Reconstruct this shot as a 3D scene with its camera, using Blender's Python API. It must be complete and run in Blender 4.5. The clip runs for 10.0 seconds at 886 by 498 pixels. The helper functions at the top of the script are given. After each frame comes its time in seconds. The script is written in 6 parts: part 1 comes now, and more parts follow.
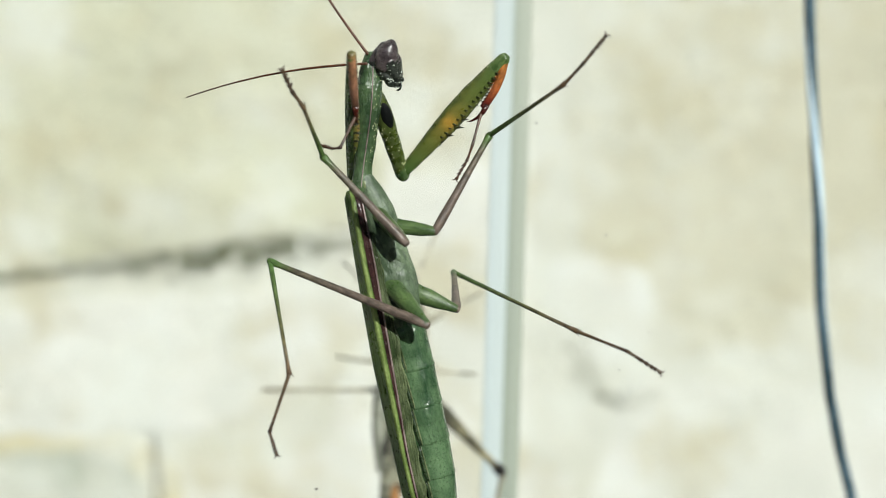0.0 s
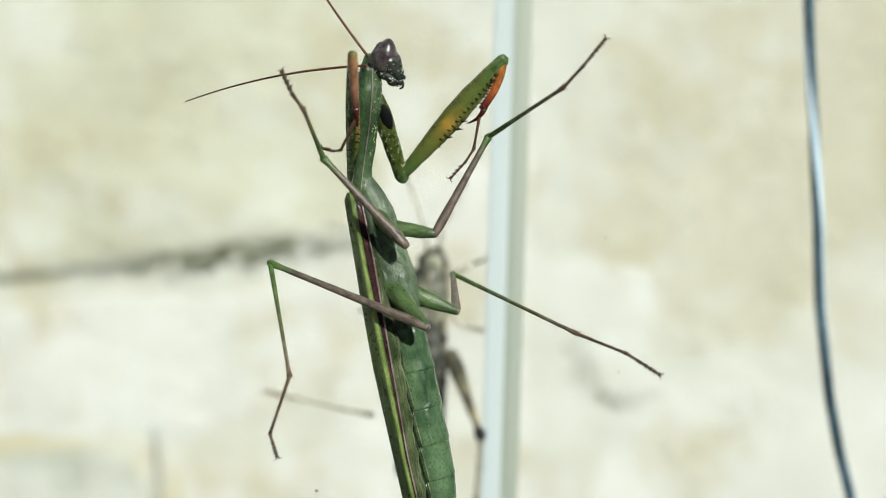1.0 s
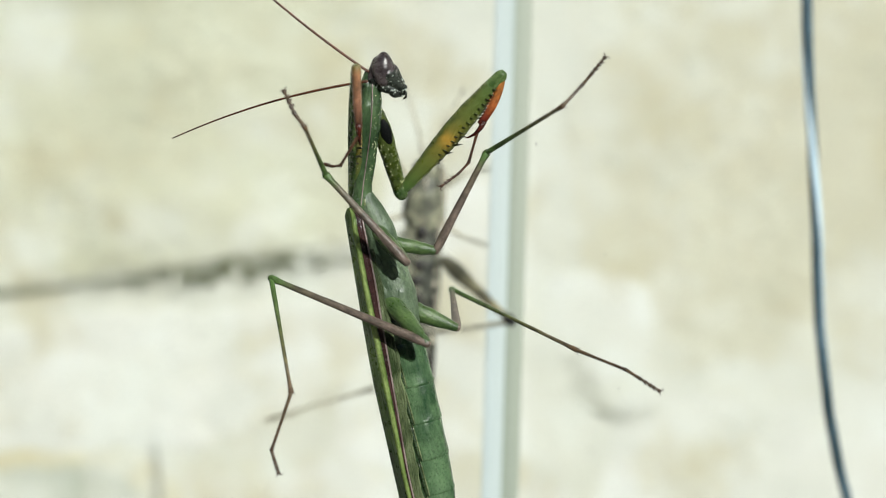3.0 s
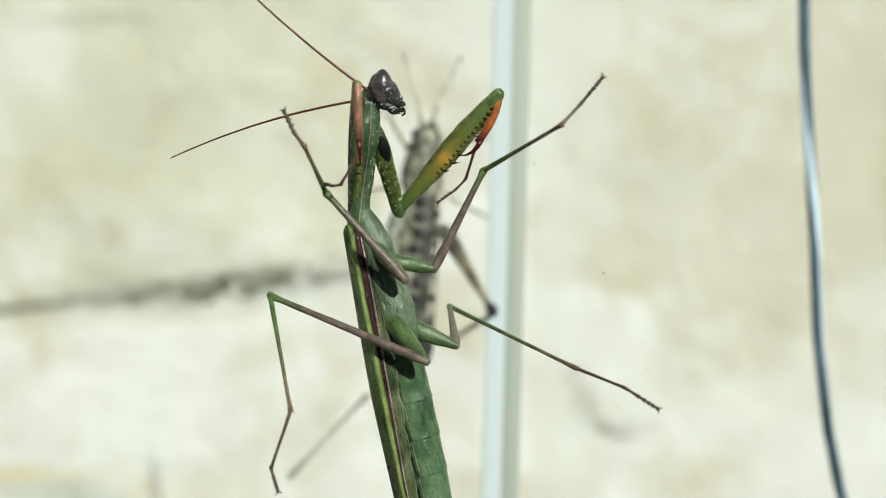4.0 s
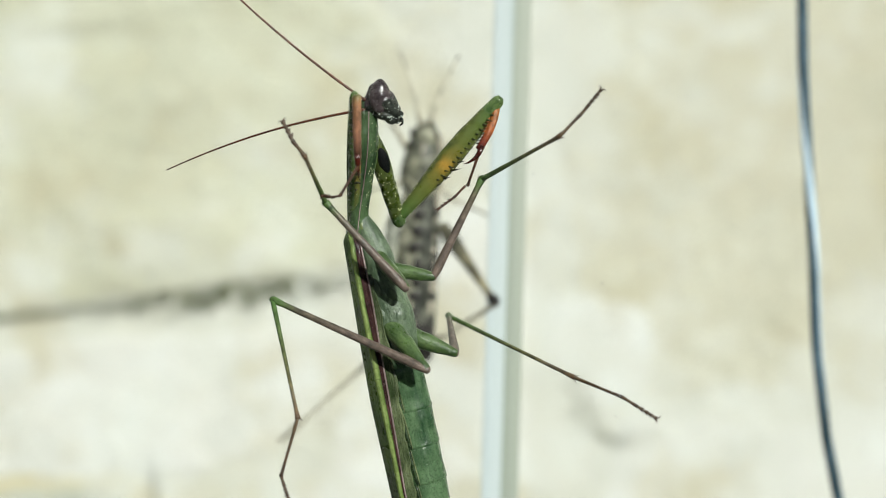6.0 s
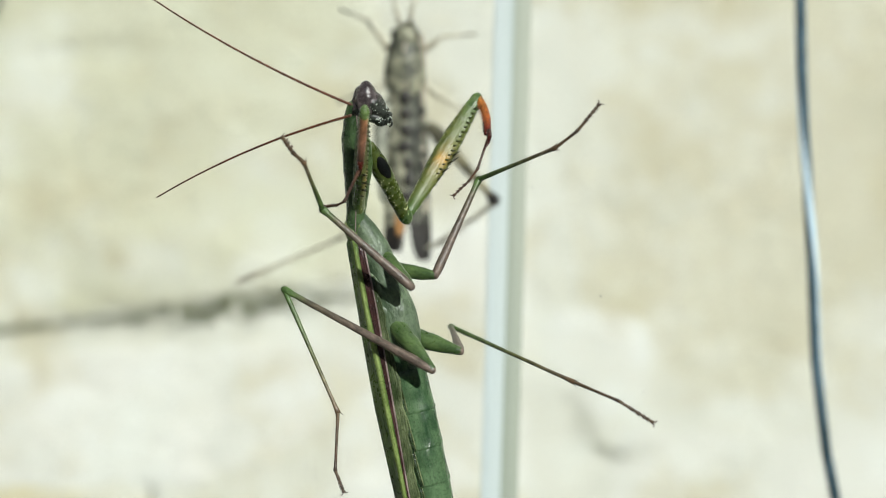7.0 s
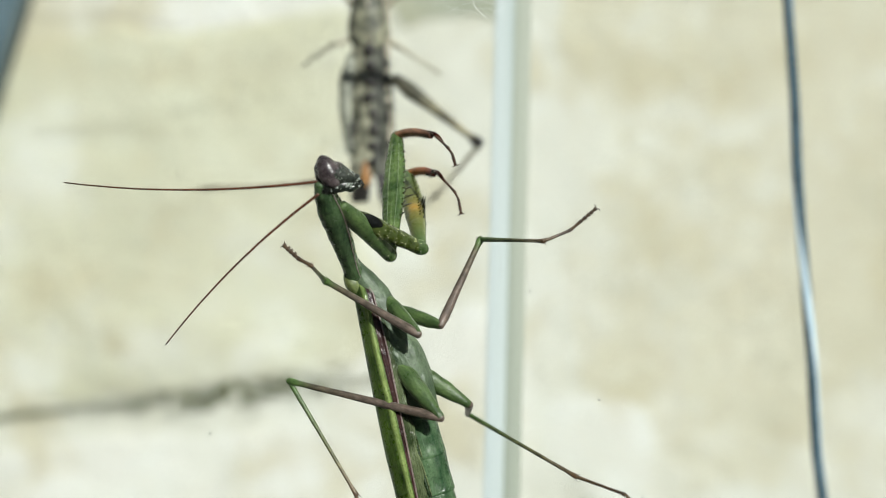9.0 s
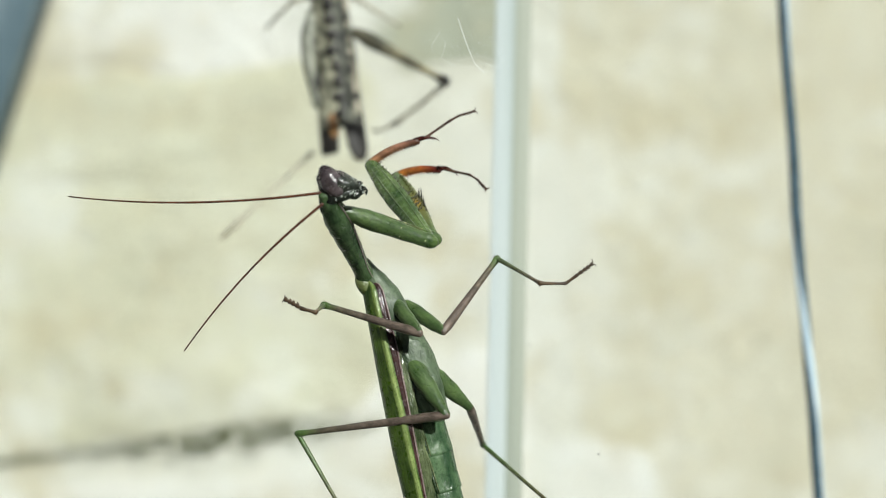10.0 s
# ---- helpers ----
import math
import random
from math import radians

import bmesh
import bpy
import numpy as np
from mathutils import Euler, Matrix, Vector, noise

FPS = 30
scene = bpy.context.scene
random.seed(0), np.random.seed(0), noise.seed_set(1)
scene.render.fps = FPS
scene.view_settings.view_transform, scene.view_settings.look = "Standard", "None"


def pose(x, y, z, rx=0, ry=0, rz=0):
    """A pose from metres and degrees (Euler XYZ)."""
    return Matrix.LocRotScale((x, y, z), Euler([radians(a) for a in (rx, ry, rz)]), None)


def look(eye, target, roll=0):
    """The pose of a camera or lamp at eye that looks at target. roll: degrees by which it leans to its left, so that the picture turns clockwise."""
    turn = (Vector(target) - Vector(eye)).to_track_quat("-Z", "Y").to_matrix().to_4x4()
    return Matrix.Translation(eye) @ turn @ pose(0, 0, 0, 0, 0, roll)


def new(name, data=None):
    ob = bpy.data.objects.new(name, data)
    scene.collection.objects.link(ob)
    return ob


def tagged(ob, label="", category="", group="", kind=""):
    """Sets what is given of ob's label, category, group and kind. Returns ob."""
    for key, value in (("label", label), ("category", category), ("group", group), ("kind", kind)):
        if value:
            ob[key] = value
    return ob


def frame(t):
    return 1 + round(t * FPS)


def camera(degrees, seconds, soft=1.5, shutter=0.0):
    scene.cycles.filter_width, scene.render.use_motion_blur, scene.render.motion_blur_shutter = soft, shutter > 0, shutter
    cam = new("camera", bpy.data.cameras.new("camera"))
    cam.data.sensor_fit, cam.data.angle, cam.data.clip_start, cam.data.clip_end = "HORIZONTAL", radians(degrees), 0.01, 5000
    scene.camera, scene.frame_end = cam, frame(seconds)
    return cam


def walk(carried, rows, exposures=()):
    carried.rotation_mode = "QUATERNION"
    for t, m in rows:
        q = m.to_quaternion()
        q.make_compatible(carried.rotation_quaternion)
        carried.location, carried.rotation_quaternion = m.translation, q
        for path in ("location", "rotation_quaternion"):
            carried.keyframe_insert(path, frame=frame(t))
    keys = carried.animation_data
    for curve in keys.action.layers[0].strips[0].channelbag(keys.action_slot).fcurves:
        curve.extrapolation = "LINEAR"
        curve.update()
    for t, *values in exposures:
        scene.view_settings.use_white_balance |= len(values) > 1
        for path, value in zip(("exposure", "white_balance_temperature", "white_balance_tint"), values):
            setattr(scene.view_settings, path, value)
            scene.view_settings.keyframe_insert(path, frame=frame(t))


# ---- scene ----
cam = camera(39.0, 10.0, soft=0.5)
cam.data.dof.use_dof = True
cam.data.dof.focus_distance = 0.1645
cam.data.dof.aperture_fstop = 15.5
walk(cam, [
    (0, pose(0.00000, -0.14800, 0.40000, 86.5000, 0.0000, 0.0000)),
    (0.5, pose(-0.00010, -0.14818, 0.39973, 85.8109, -0.0498, 0.0046)),
    (1, pose(0.00007, -0.14844, 0.40031, 86.5066, -0.0067, 0.0194)),
    (1.5, pose(-0.00001, -0.14883, 0.40054, 86.9011, 0.0097, 0.0135)),
    (2, pose(0.00003, -0.14904, 0.40061, 86.9765, 0.0051, 0.0112)),
    (2.5, pose(-0.00005, -0.14916, 0.40066, 86.9997, 0.0041, 0.0122)),
    (4, pose(0.00000, -0.14993, 0.40122, 87.8232, 0.0721, -0.0238)),
    (4.5, pose(0.00008, -0.15026, 0.40155, 88.1073, 0.0732, -0.0293)),
    (5, pose(0.00007, -0.15041, 0.40155, 88.1091, 0.0720, -0.0302)),
    (5.5, pose(0.00003, -0.15056, 0.40144, 88.1254, 0.0465, -0.0262)),
    (7, pose(0.00024, -0.15123, 0.40154, 88.7803, -0.0080, 0.0052)),
    (7.5, pose(0.00026, -0.15135, 0.40211, 89.1643, 0.0486, 0.0088)),
    (8, pose(0.00037, -0.15166, 0.40241, 89.4902, -0.0034, 0.0374)),
    (8.5, pose(0.00044, -0.15187, 0.40324, 90.8684, -0.0010, 0.0117)),
    (9, pose(0.00046, -0.15223, 0.40420, 92.5290, 0.0460, 0.0197)),
    (9.5, pose(0.00090, -0.15236, 0.40525, 93.5450, 0.0421, 0.0716)),
    (10, pose(0.00076, -0.15273, 0.40573, 94.4135, 0.0897, 0.0957)),
], exposures=((0, 0.20, 6150, 10), (10, 0.17, 6150, 10)))

# ---- light ----
SUN_FROM = Vector((0.40, -0.79, 0.45))      # towards the sun, behind the camera and above
world = bpy.data.worlds.new("sky")
scene.world = world
world.use_nodes = True
wn = world.node_tree
sky = wn.nodes.new("ShaderNodeTexSky")
sky.sky_type = "NISHITA"
sky.sun_disc = False
sky.sun_elevation = math.asin(SUN_FROM.normalized().z)
sky.sun_rotation = math.atan2(SUN_FROM.x, SUN_FROM.y)
wn.links.new(sky.outputs["Color"], wn.nodes["Background"].inputs["Color"])
wn.nodes["Background"].inputs["Strength"].default_value = 0.055
sun = new("sun", bpy.data.lights.new("sun", "SUN"))
sun.data.energy = 4.55
sun.data.angle = radians(0.53)
sun.data.color = (1.0, 0.98, 0.88)
sun.matrix_world = look(SUN_FROM, (0, 0, 0))


# ---- materials ----
class Mat:
    """A node material with a principled shader and a few short calls to wire it."""

    def __init__(self, name, rough=0.5, metal=0.0, spec=0.5):
        self.m = bpy.data.materials.new(name)
        self.m.use_nodes = True
        self.nodes, self.links = self.m.node_tree.nodes, self.m.node_tree.links
        self.bsdf = self.nodes["Principled BSDF"]
        self.bsdf.inputs["Roughness"].default_value = rough
        self.bsdf.inputs["Metallic"].default_value = metal
        self.bsdf.inputs["Specular IOR Level"].default_value = spec
        self.co = self.nodes.new("ShaderNodeTexCoord")

    def noise(self, scale, detail=4.0, rough=0.6, space="Object", stretch=(1, 1, 1)):
        mp = self.nodes.new("ShaderNodeMapping")
        mp.inputs["Scale"].default_value = stretch
        self.links.new(self.co.outputs[space], mp.inputs["Vector"])
        n = self.nodes.new("ShaderNodeTexNoise")
        n.inputs["Scale"].default_value = scale
        n.inputs["Detail"].default_value = detail
        n.inputs["Roughness"].default_value = rough
        self.links.new(mp.outputs["Vector"], n.inputs["Vector"])
        return n.outputs["Fac"]

    def cells(self, scale, space="Object"):
        n = self.nodes.new("ShaderNodeTexVoronoi")
        n.inputs["Scale"].default_value = scale
        self.links.new(self.co.outputs[space], n.inputs["Vector"])
        return n.outputs["Distance"]

    def along(self, axis="Z", space="Generated"):
        n = self.nodes.new("ShaderNodeSeparateXYZ")
        self.links.new(self.co.outputs[space], n.inputs["Vector"])
        return n.outputs[axis]

    def ramp(self, fac, stops):
        n = self.nodes.new("ShaderNodeValToRGB")
        while len(n.color_ramp.elements) < len(stops):
            n.color_ramp.elements.new(0.5)
        for e, (p, c) in zip(n.color_ramp.elements, stops):
            e.position, e.color = p, c
        self.links.new(fac, n.inputs["Fac"])
        return n.outputs["Color"]

    def mix(self, fac, a, b, mode="MIX"):
        n = self.nodes.new("ShaderNodeMix")
        n.data_type, n.blend_type = "RGBA", mode
        for sock, v in ((n.inputs[0], fac), (n.inputs[6], a), (n.inputs[7], b)):
            if isinstance(v, bpy.types.NodeSocket):
                self.links.new(v, sock)
            else:
                sock.default_value = v
        return n.outputs[2]

    def colour(self, v):
        if isinstance(v, bpy.types.NodeSocket):
            self.links.new(v, self.bsdf.inputs["Base Color"])
        else:
            self.bsdf.inputs["Base Color"].default_value = v
        return self

    def bump(self, height, strength=0.3, distance=0.0001):
        n = self.nodes.new("ShaderNodeBump")
        n.inputs["Strength"].default_value = strength
        n.inputs["Distance"].default_value = distance
        self.links.new(height, n.inputs["Height"])
        self.links.new(n.outputs["Normal"], self.bsdf.inputs["Normal"])
        return self

    def sheen_through(self, amount, radius):
        self.bsdf.inputs["Subsurface Weight"].default_value = amount
        self.bsdf.inputs["Subsurface Radius"].default_value = radius
        self.bsdf.inputs["Subsurface Scale"].default_value = 0.0006
        return self


def chitin(name, dark, light, rough=0.36, scale=900, dots=0.0, dot=(0.62, 0.66, 0.36, 1), stretch=(1, 1, 0.35), bump=0.7):
    """Insect skin: two tones of one colour in fine and coarse blotches, optional pale dots, fine wrinkles and pits."""
    dark = tuple(c * 0.72 for c in dark[:3]) + (1,)
    light = tuple(c * 0.93 for c in light[:3]) + (1,)
    m = Mat(name, rough)
    col = m.ramp(m.noise(scale, 6, 0.7, stretch=stretch), [(0.38, dark), (0.62, light)])
    col = m.mix(0.5, col, m.ramp(m.noise(240, 3), [(0.40, tuple(c * 0.75 for c in dark[:3]) + (1,)), (0.60, light)]))
    col = m.mix(m.ramp(m.noise(3400, 2), [(0.52, (0, 0, 0, 1)), (0.70, (0.5, 0.5, 0.5, 1))]), col, tuple(c * 0.35 for c in dark[:3]) + (1,))
    if dots:
        where = m.mix(m.ramp(m.noise(700, 1), [(0.44, (0, 0, 0, 1)), (0.50, (1, 1, 1, 1))]), (0, 0, 0, 1), m.ramp(m.cells(dots), [(0.15, (1, 1, 1, 1)), (0.22, (0, 0, 0, 1))]))
        col = m.mix(where, col, dot)
    relief = m.mix(0.5, m.noise(2400, 4, stretch=stretch), m.noise(650, 3))
    m.links.new(m.ramp(m.noise(1200, 3), [(0.3, (rough * 0.75,) * 3 + (1,)), (0.7, (min(1, rough * 1.45),) * 3 + (1,))]), m.bsdf.inputs["Roughness"])
    return m.colour(col).bump(relief, bump, 0.00042)


def limb_skin(name, stops, rough=0.42):
    """Skin whose colour runs along the limb from joint to joint."""
    m = Mat(name, rough)
    col = m.ramp(m.along(), stops)
    col = m.mix(1.0, col, m.ramp(m.noise(1300, 5, 0.7, stretch=(1, 1, 0.5)), [(0.36, (0.38, 0.38, 0.35, 1)), (0.64, (1.22, 1.17, 1.12, 1))]), "MULTIPLY")
    return m.colour(col).bump(m.noise(2200, 4, stretch=(1, 1, 0.3)), 0.7, 0.0002)


LEAF = (0.026, 0.062, 0.014, 1)
LEAF_LIT = (0.074, 0.120, 0.026, 1)
SAGE = (0.046, 0.084, 0.040, 1)
SAGE_LIT = (0.150, 0.205, 0.120, 1)

skin_green = chitin("green_skin", LEAF, LEAF_LIT, rough=0.28)
skin_sage = chitin("sage_skin", SAGE, SAGE_LIT, rough=0.42)
skin_dotted = chitin("dotted_green_skin", (0.034, 0.054, 0.010, 1), (0.098, 0.128, 0.024, 1), rough=0.26)
skin_neck = chitin("smooth_sage_skin", (0.019, 0.048, 0.020, 1), (0.082, 0.136, 0.058, 1), rough=0.20, bump=0.9)
skin_abdomen = chitin("abdomen_skin", (0.038, 0.090, 0.040, 1), (0.104, 0.174, 0.084, 1), rough=0.19, scale=520, stretch=(1.3, 1.3, 0.35), bump=0.38)
skin_wing = chitin("wing_skin", (0.024, 0.062, 0.010, 1), (0.095, 0.165, 0.022, 1), rough=0.3, scale=700, stretch=(1.6, 1.6, 0.06), bump=0.9)
# The vein's own yellow-green, paled to carry its sheen in the colour.
skin_vein = chitin("sheen_vein_skin", (0.130, 0.210, 0.045, 1), (0.300, 0.380, 0.130, 1), rough=0.20, stretch=(1, 1, 0.05))
skin_costal = chitin("purple_brown_edge", (0.022, 0.010, 0.010, 1), (0.065, 0.030, 0.028, 1), rough=0.2, stretch=(1, 1, 0.1))
skin_rim = chitin("pale_pink_rim", (0.14, 0.09, 0.085, 1), (0.36, 0.28, 0.26, 1), rough=0.3)
skin_rim_green = chitin("pale_green_ridge", (0.10, 0.16, 0.06, 1), (0.24, 0.31, 0.16, 1), rough=0.3)
skin_hindwing = chitin("grey_green_membrane", (0.046, 0.072, 0.028, 1), (0.165, 0.200, 0.100, 1), rough=0.12, scale=1100, stretch=(1, 1, 0.2), bump=1.0)
# Dark green paints in the shade of the gap between hind wing and abdomen.
skin_fold_shade = chitin("fold_shade_green", (0.012, 0.026, 0.010, 1), (0.045, 0.075, 0.032, 1), rough=0.25)
skin_head = chitin("purple_black_head", (0.010, 0.013, 0.011, 1), (0.050, 0.058, 0.048, 1), rough=0.16, dots=2300, dot=(0.50, 0.56, 0.46, 1))
skin_eye = chitin("purple_eye", (0.034, 0.026, 0.029, 1), (0.105, 0.084, 0.086, 1), rough=0.24, bump=0.4)
skin_coxa = chitin("coxa_skin", (0.042, 0.088, 0.024, 1), (0.112, 0.176, 0.056, 1), rough=0.32)
skin_black = chitin("black_spot", (0.002, 0.003, 0.003, 1), (0.006, 0.007, 0.007, 1), rough=0.5, bump=0.2)
skin_black.bsdf.inputs["Specular IOR Level"].default_value = 0.12
skin_ochre = chitin("ochre_inner_face", LEAF, LEAF_LIT, rough=0.34, scale=300)
skin_ochre.colour(skin_ochre.mix(skin_ochre.ramp(skin_ochre.mix(0.25, skin_ochre.along("X"), skin_ochre.noise(900, 3)), [(0.14, (0, 0, 0, 1)), (0.30, (1, 1, 1, 1)), (0.58, (1, 1, 1, 1)), (0.76, (0, 0, 0, 1))]), skin_ochre.ramp(skin_ochre.noise(800, 5), [(0.38, (0.036, 0.050, 0.010, 1)), (0.62, (0.095, 0.112, 0.020, 1))]), skin_ochre.ramp(skin_ochre.along(), [(0.08, (0.050, 0.095, 0.020, 1)), (0.30, (0.100, 0.115, 0.022, 1)), (0.40, (0.150, 0.130, 0.022, 1)), (0.47, (0.340, 0.200, 0.028, 1)), (0.53, (0.150, 0.130, 0.022, 1)), (0.64, (0.095, 0.115, 0.022, 1)), (0.90, (0.065, 0.110, 0.024, 1))])))
skin_orange = limb_skin("orange_tibia", [(0.0, (0.10, 0.09, 0.02, 1)), (0.18, (0.40, 0.15, 0.032, 1)), (0.62, (0.30, 0.085, 0.022, 1)), (0.85, (0.13, 0.018, 0.008, 1)), (1.0, (0.06, 0.008, 0.006, 1))], 0.3)
skin_rust = limb_skin("mauve_brown_tibia", [(0.0, (0.12, 0.12, 0.04, 1)), (0.15, (0.30, 0.15, 0.075, 1)), (0.6, (0.27, 0.135, 0.085, 1)), (1.0, (0.09, 0.035, 0.022, 1))], 0.32)
skin_claw = chitin("dark_red_claw", (0.030, 0.006, 0.004, 1), (0.085, 0.014, 0.008, 1), rough=0.2)
skin_spine = Mat("dark_tipped_spine", 0.28)
skin_spine.colour(skin_spine.ramp(skin_spine.along("X"), [(0.0, (0.004, 0.004, 0.003, 1)), (0.45, (0.016, 0.016, 0.007, 1)), (0.75, (0.060, 0.070, 0.020, 1)), (1.0, (0.070, 0.100, 0.026, 1))])).bump(skin_spine.noise(2000, 2), 0.3, 0.0001)
skin_collar = chitin("yellow_green_collar", (0.070, 0.110, 0.030, 1), (0.230, 0.270, 0.095, 1), rough=0.30, scale=600)
skin_femur_green = chitin("fore_femur_skin", (0.044, 0.094, 0.026, 1), (0.150, 0.220, 0.070, 1), rough=0.24, stretch=(1, 1, 0.12))
skin_speck = Mat("pale_grey_speck", 0.25)
skin_speck.colour(skin_speck.ramp(skin_speck.noise(3000, 2), [(0.3, (0.30, 0.34, 0.30, 1)), (0.7, (0.62, 0.66, 0.60, 1))]))
skin_dot = Mat("pale_cream_dot", 0.4)
skin_dot.colour(skin_dot.ramp(skin_dot.noise(3000, 2), [(0.3, (0.42, 0.44, 0.20, 1)), (0.7, (0.70, 0.70, 0.42, 1))]))
skin_femur = limb_skin("mauve_femur", [(0.0, (0.145, 0.112, 0.094, 1)), (0.5, (0.125, 0.098, 0.082, 1)), (0.82, (0.105, 0.092, 0.062, 1)), (0.94, (0.070, 0.130, 0.035, 1)), (1.0, (0.080, 0.160, 0.040, 1))])
skin_tibia = limb_skin("green_brown_tibia", [(0.0, (0.075, 0.160, 0.036, 1)), (0.35, (0.085, 0.125, 0.040, 1)), (0.72, (0.125, 0.115, 0.050, 1)), (0.80, (0.175, 0.150, 0.095, 1)), (1.0, (0.110, 0.064, 0.032, 1))])
skin_tarsus = limb_skin("dark_tarsus", [(0.0, (0.125, 0.085, 0.045, 1)), (0.6, (0.090, 0.056, 0.032, 1)), (1.0, (0.045, 0.026, 0.017, 1))])
skin_brown_foot = limb_skin("brown_fore_foot", [(0.0, (0.110, 0.050, 0.026, 1)), (0.6, (0.080, 0.036, 0.020, 1)), (1.0, (0.040, 0.020, 0.012, 1))])
skin_antenna = limb_skin("rusty_antenna", [(0.0, (0.120, 0.038, 0.016, 1)), (0.6, (0.095, 0.034, 0.016, 1)), (1.0, (0.075, 0.040, 0.022, 1))])


def mottled(name, tones, scale, rough=0.55):
    m = Mat(name, rough)
    col = m.ramp(m.noise(scale, 5, 0.7), [(0.36, tones[0]), (0.50, tones[1]), (0.64, tones[2])])
    return m.colour(col).bump(m.noise(scale * 4, 3), 0.5, 0.0001)


hop_body = mottled("grey_brown_mottle", ((0.016, 0.017, 0.012, 1), (0.105, 0.108, 0.074, 1), (0.310, 0.304, 0.210, 1)), 270)
hop_wing = mottled("tan_wing_mottle", ((0.050, 0.053, 0.038, 1), (0.255, 0.252, 0.180, 1), (0.480, 0.470, 0.345, 1)), 300)
hop_wing_dark = mottled("dark_wing_mottle", ((0.010, 0.011, 0.008, 1), (0.056, 0.060, 0.045, 1), (0.190, 0.192, 0.145, 1)), 280)
hop_dark = mottled("dark_brown", ((0.008, 0.007, 0.006, 1), (0.014, 0.012, 0.010, 1), (0.032, 0.027, 0.022, 1)), 500)
hop_pale = mottled("pale_stripe", ((0.240, 0.216, 0.160, 1), (0.336, 0.304, 0.232, 1), (0.440, 0.400, 0.304, 1)), 300)
hop_thigh = mottled("grey_thigh_mottle", ((0.09, 0.095, 0.075, 1), (0.24, 0.25, 0.20, 1), (0.36, 0.37, 0.30, 1)), 260)
hop_orange = mottled("orange_patch", ((0.14, 0.07, 0.03, 1), (0.34, 0.16, 0.05, 1), (0.44, 0.24, 0.09, 1)), 500)
hop_leg = limb_skin("banded_leg", [(0.0, (0.13, 0.125, 0.085, 1)), (0.30, (0.060, 0.060, 0.040, 1)), (0.46, (0.26, 0.245, 0.155, 1)), (0.60, (0.090, 0.085, 0.056, 1)), (0.80, (0.36, 0.33, 0.20, 1)), (0.93, (0.012, 0.010, 0.010, 1)), (1.0, (0.010, 0.009, 0.009, 1))])
hop_shin = limb_skin("grey_shin", [(0.0, (0.10, 0.095, 0.075, 1)), (0.15, (0.54, 0.53, 0.43, 1)), (0.75, (0.60, 0.59, 0.48, 1)), (1.0, (0.36, 0.33, 0.25, 1))])


def stone(name, base, patch, stain):
    """Weathered limestone; lime wash and lichen run in ragged blotches over stones and joints alike."""
    m = Mat(name, 0.85, spec=0.25)
    geo = m.nodes.new("ShaderNodeNewGeometry")

    def wide(scale, detail, rough, shift):
        mp = m.nodes.new("ShaderNodeMapping")
        mp.inputs["Location"].default_value = shift
        m.links.new(geo.outputs["Position"], mp.inputs["Vector"])
        n = m.nodes.new("ShaderNodeTexNoise")
        n.inputs["Scale"].default_value, n.inputs["Detail"].default_value, n.inputs["Roughness"].default_value = scale, detail, rough
        m.links.new(mp.outputs["Vector"], n.inputs["Vector"])
        return n.outputs["Fac"]

    col = m.ramp(m.noise(9, 5, 0.65), [(0.35, base), (0.65, patch)])
    col = m.mix(m.ramp(m.noise(17, 4, 0.7, stretch=(1, 1, 1.7)), [(0.50, (0, 0, 0, 1)), (0.70, (0.8, 0.8, 0.8, 1))]), col, stain)
    oi = m.nodes.new("ShaderNodeObjectInfo")
    col = m.mix(m.ramp(oi.outputs["Random"], [(0.0, (0, 0, 0, 1)), (1.0, (0.30, 0.30, 0.30, 1))]), col, patch)
    col = m.mix(m.ramp(wide(7.5, 6, 0.62, (1.3, 0, 0.4)), [(0.47, (0, 0, 0, 1)), (0.57, (0.74, 0.74, 0.74, 1))]), col, (0.80, 0.81, 0.75, 1))
    col = m.mix(m.ramp(wide(11, 6, 0.65, (4.1, 2, 0.7)), [(0.52, (0, 0, 0, 1)), (0.64, (0.70, 0.70, 0.70, 1))]), col, (0.56, 0.50, 0.31, 1))
    col = m.mix(m.ramp(wide(15, 7, 0.7, (7.7, 1, 3.2)), [(0.62, (0, 0, 0, 1)), (0.76, (0.4, 0.4, 0.4, 1))]), col, (0.36, 0.38, 0.29, 1))
    col = m.mix(1.0, col, m.ramp(wide(26, 5, 0.6, (2.2, 4, 1.9)), [(0.36, (0.93, 0.93, 0.91, 1)), (0.50, (1.0, 0.99, 0.97, 1)), (0.64, (1.06, 1.07, 1.08, 1))]), "MULTIPLY")
    col = m.mix(0.25, col, m.ramp(m.noise(220, 4), [(0.3, (0.35, 0.34, 0.27, 1)), (0.7, (0.78, 0.78, 0.68, 1))]))
    return m.colour(col).bump(m.noise(70, 8, 0.7), 0.8, 0.006)


stone_cream = stone("cream_limestone", (0.61, 0.60, 0.425, 1), (0.69, 0.69, 0.545, 1), (0.54, 0.51, 0.35, 1))
stone_white = stone("white_limestone", (0.82, 0.82, 0.775, 1), (0.85, 0.85, 0.81, 1), (0.79, 0.78, 0.70, 1))
stone_tan = stone("tan_limestone", (0.615, 0.575, 0.415, 1), (0.70, 0.68, 0.55, 1), (0.56, 0.505, 0.345, 1))
stone_ochre = stone("ochre_stained_limestone", (0.62, 0.54, 0.28, 1), (0.66, 0.60, 0.38, 1), (0.60, 0.48, 0.20, 1))
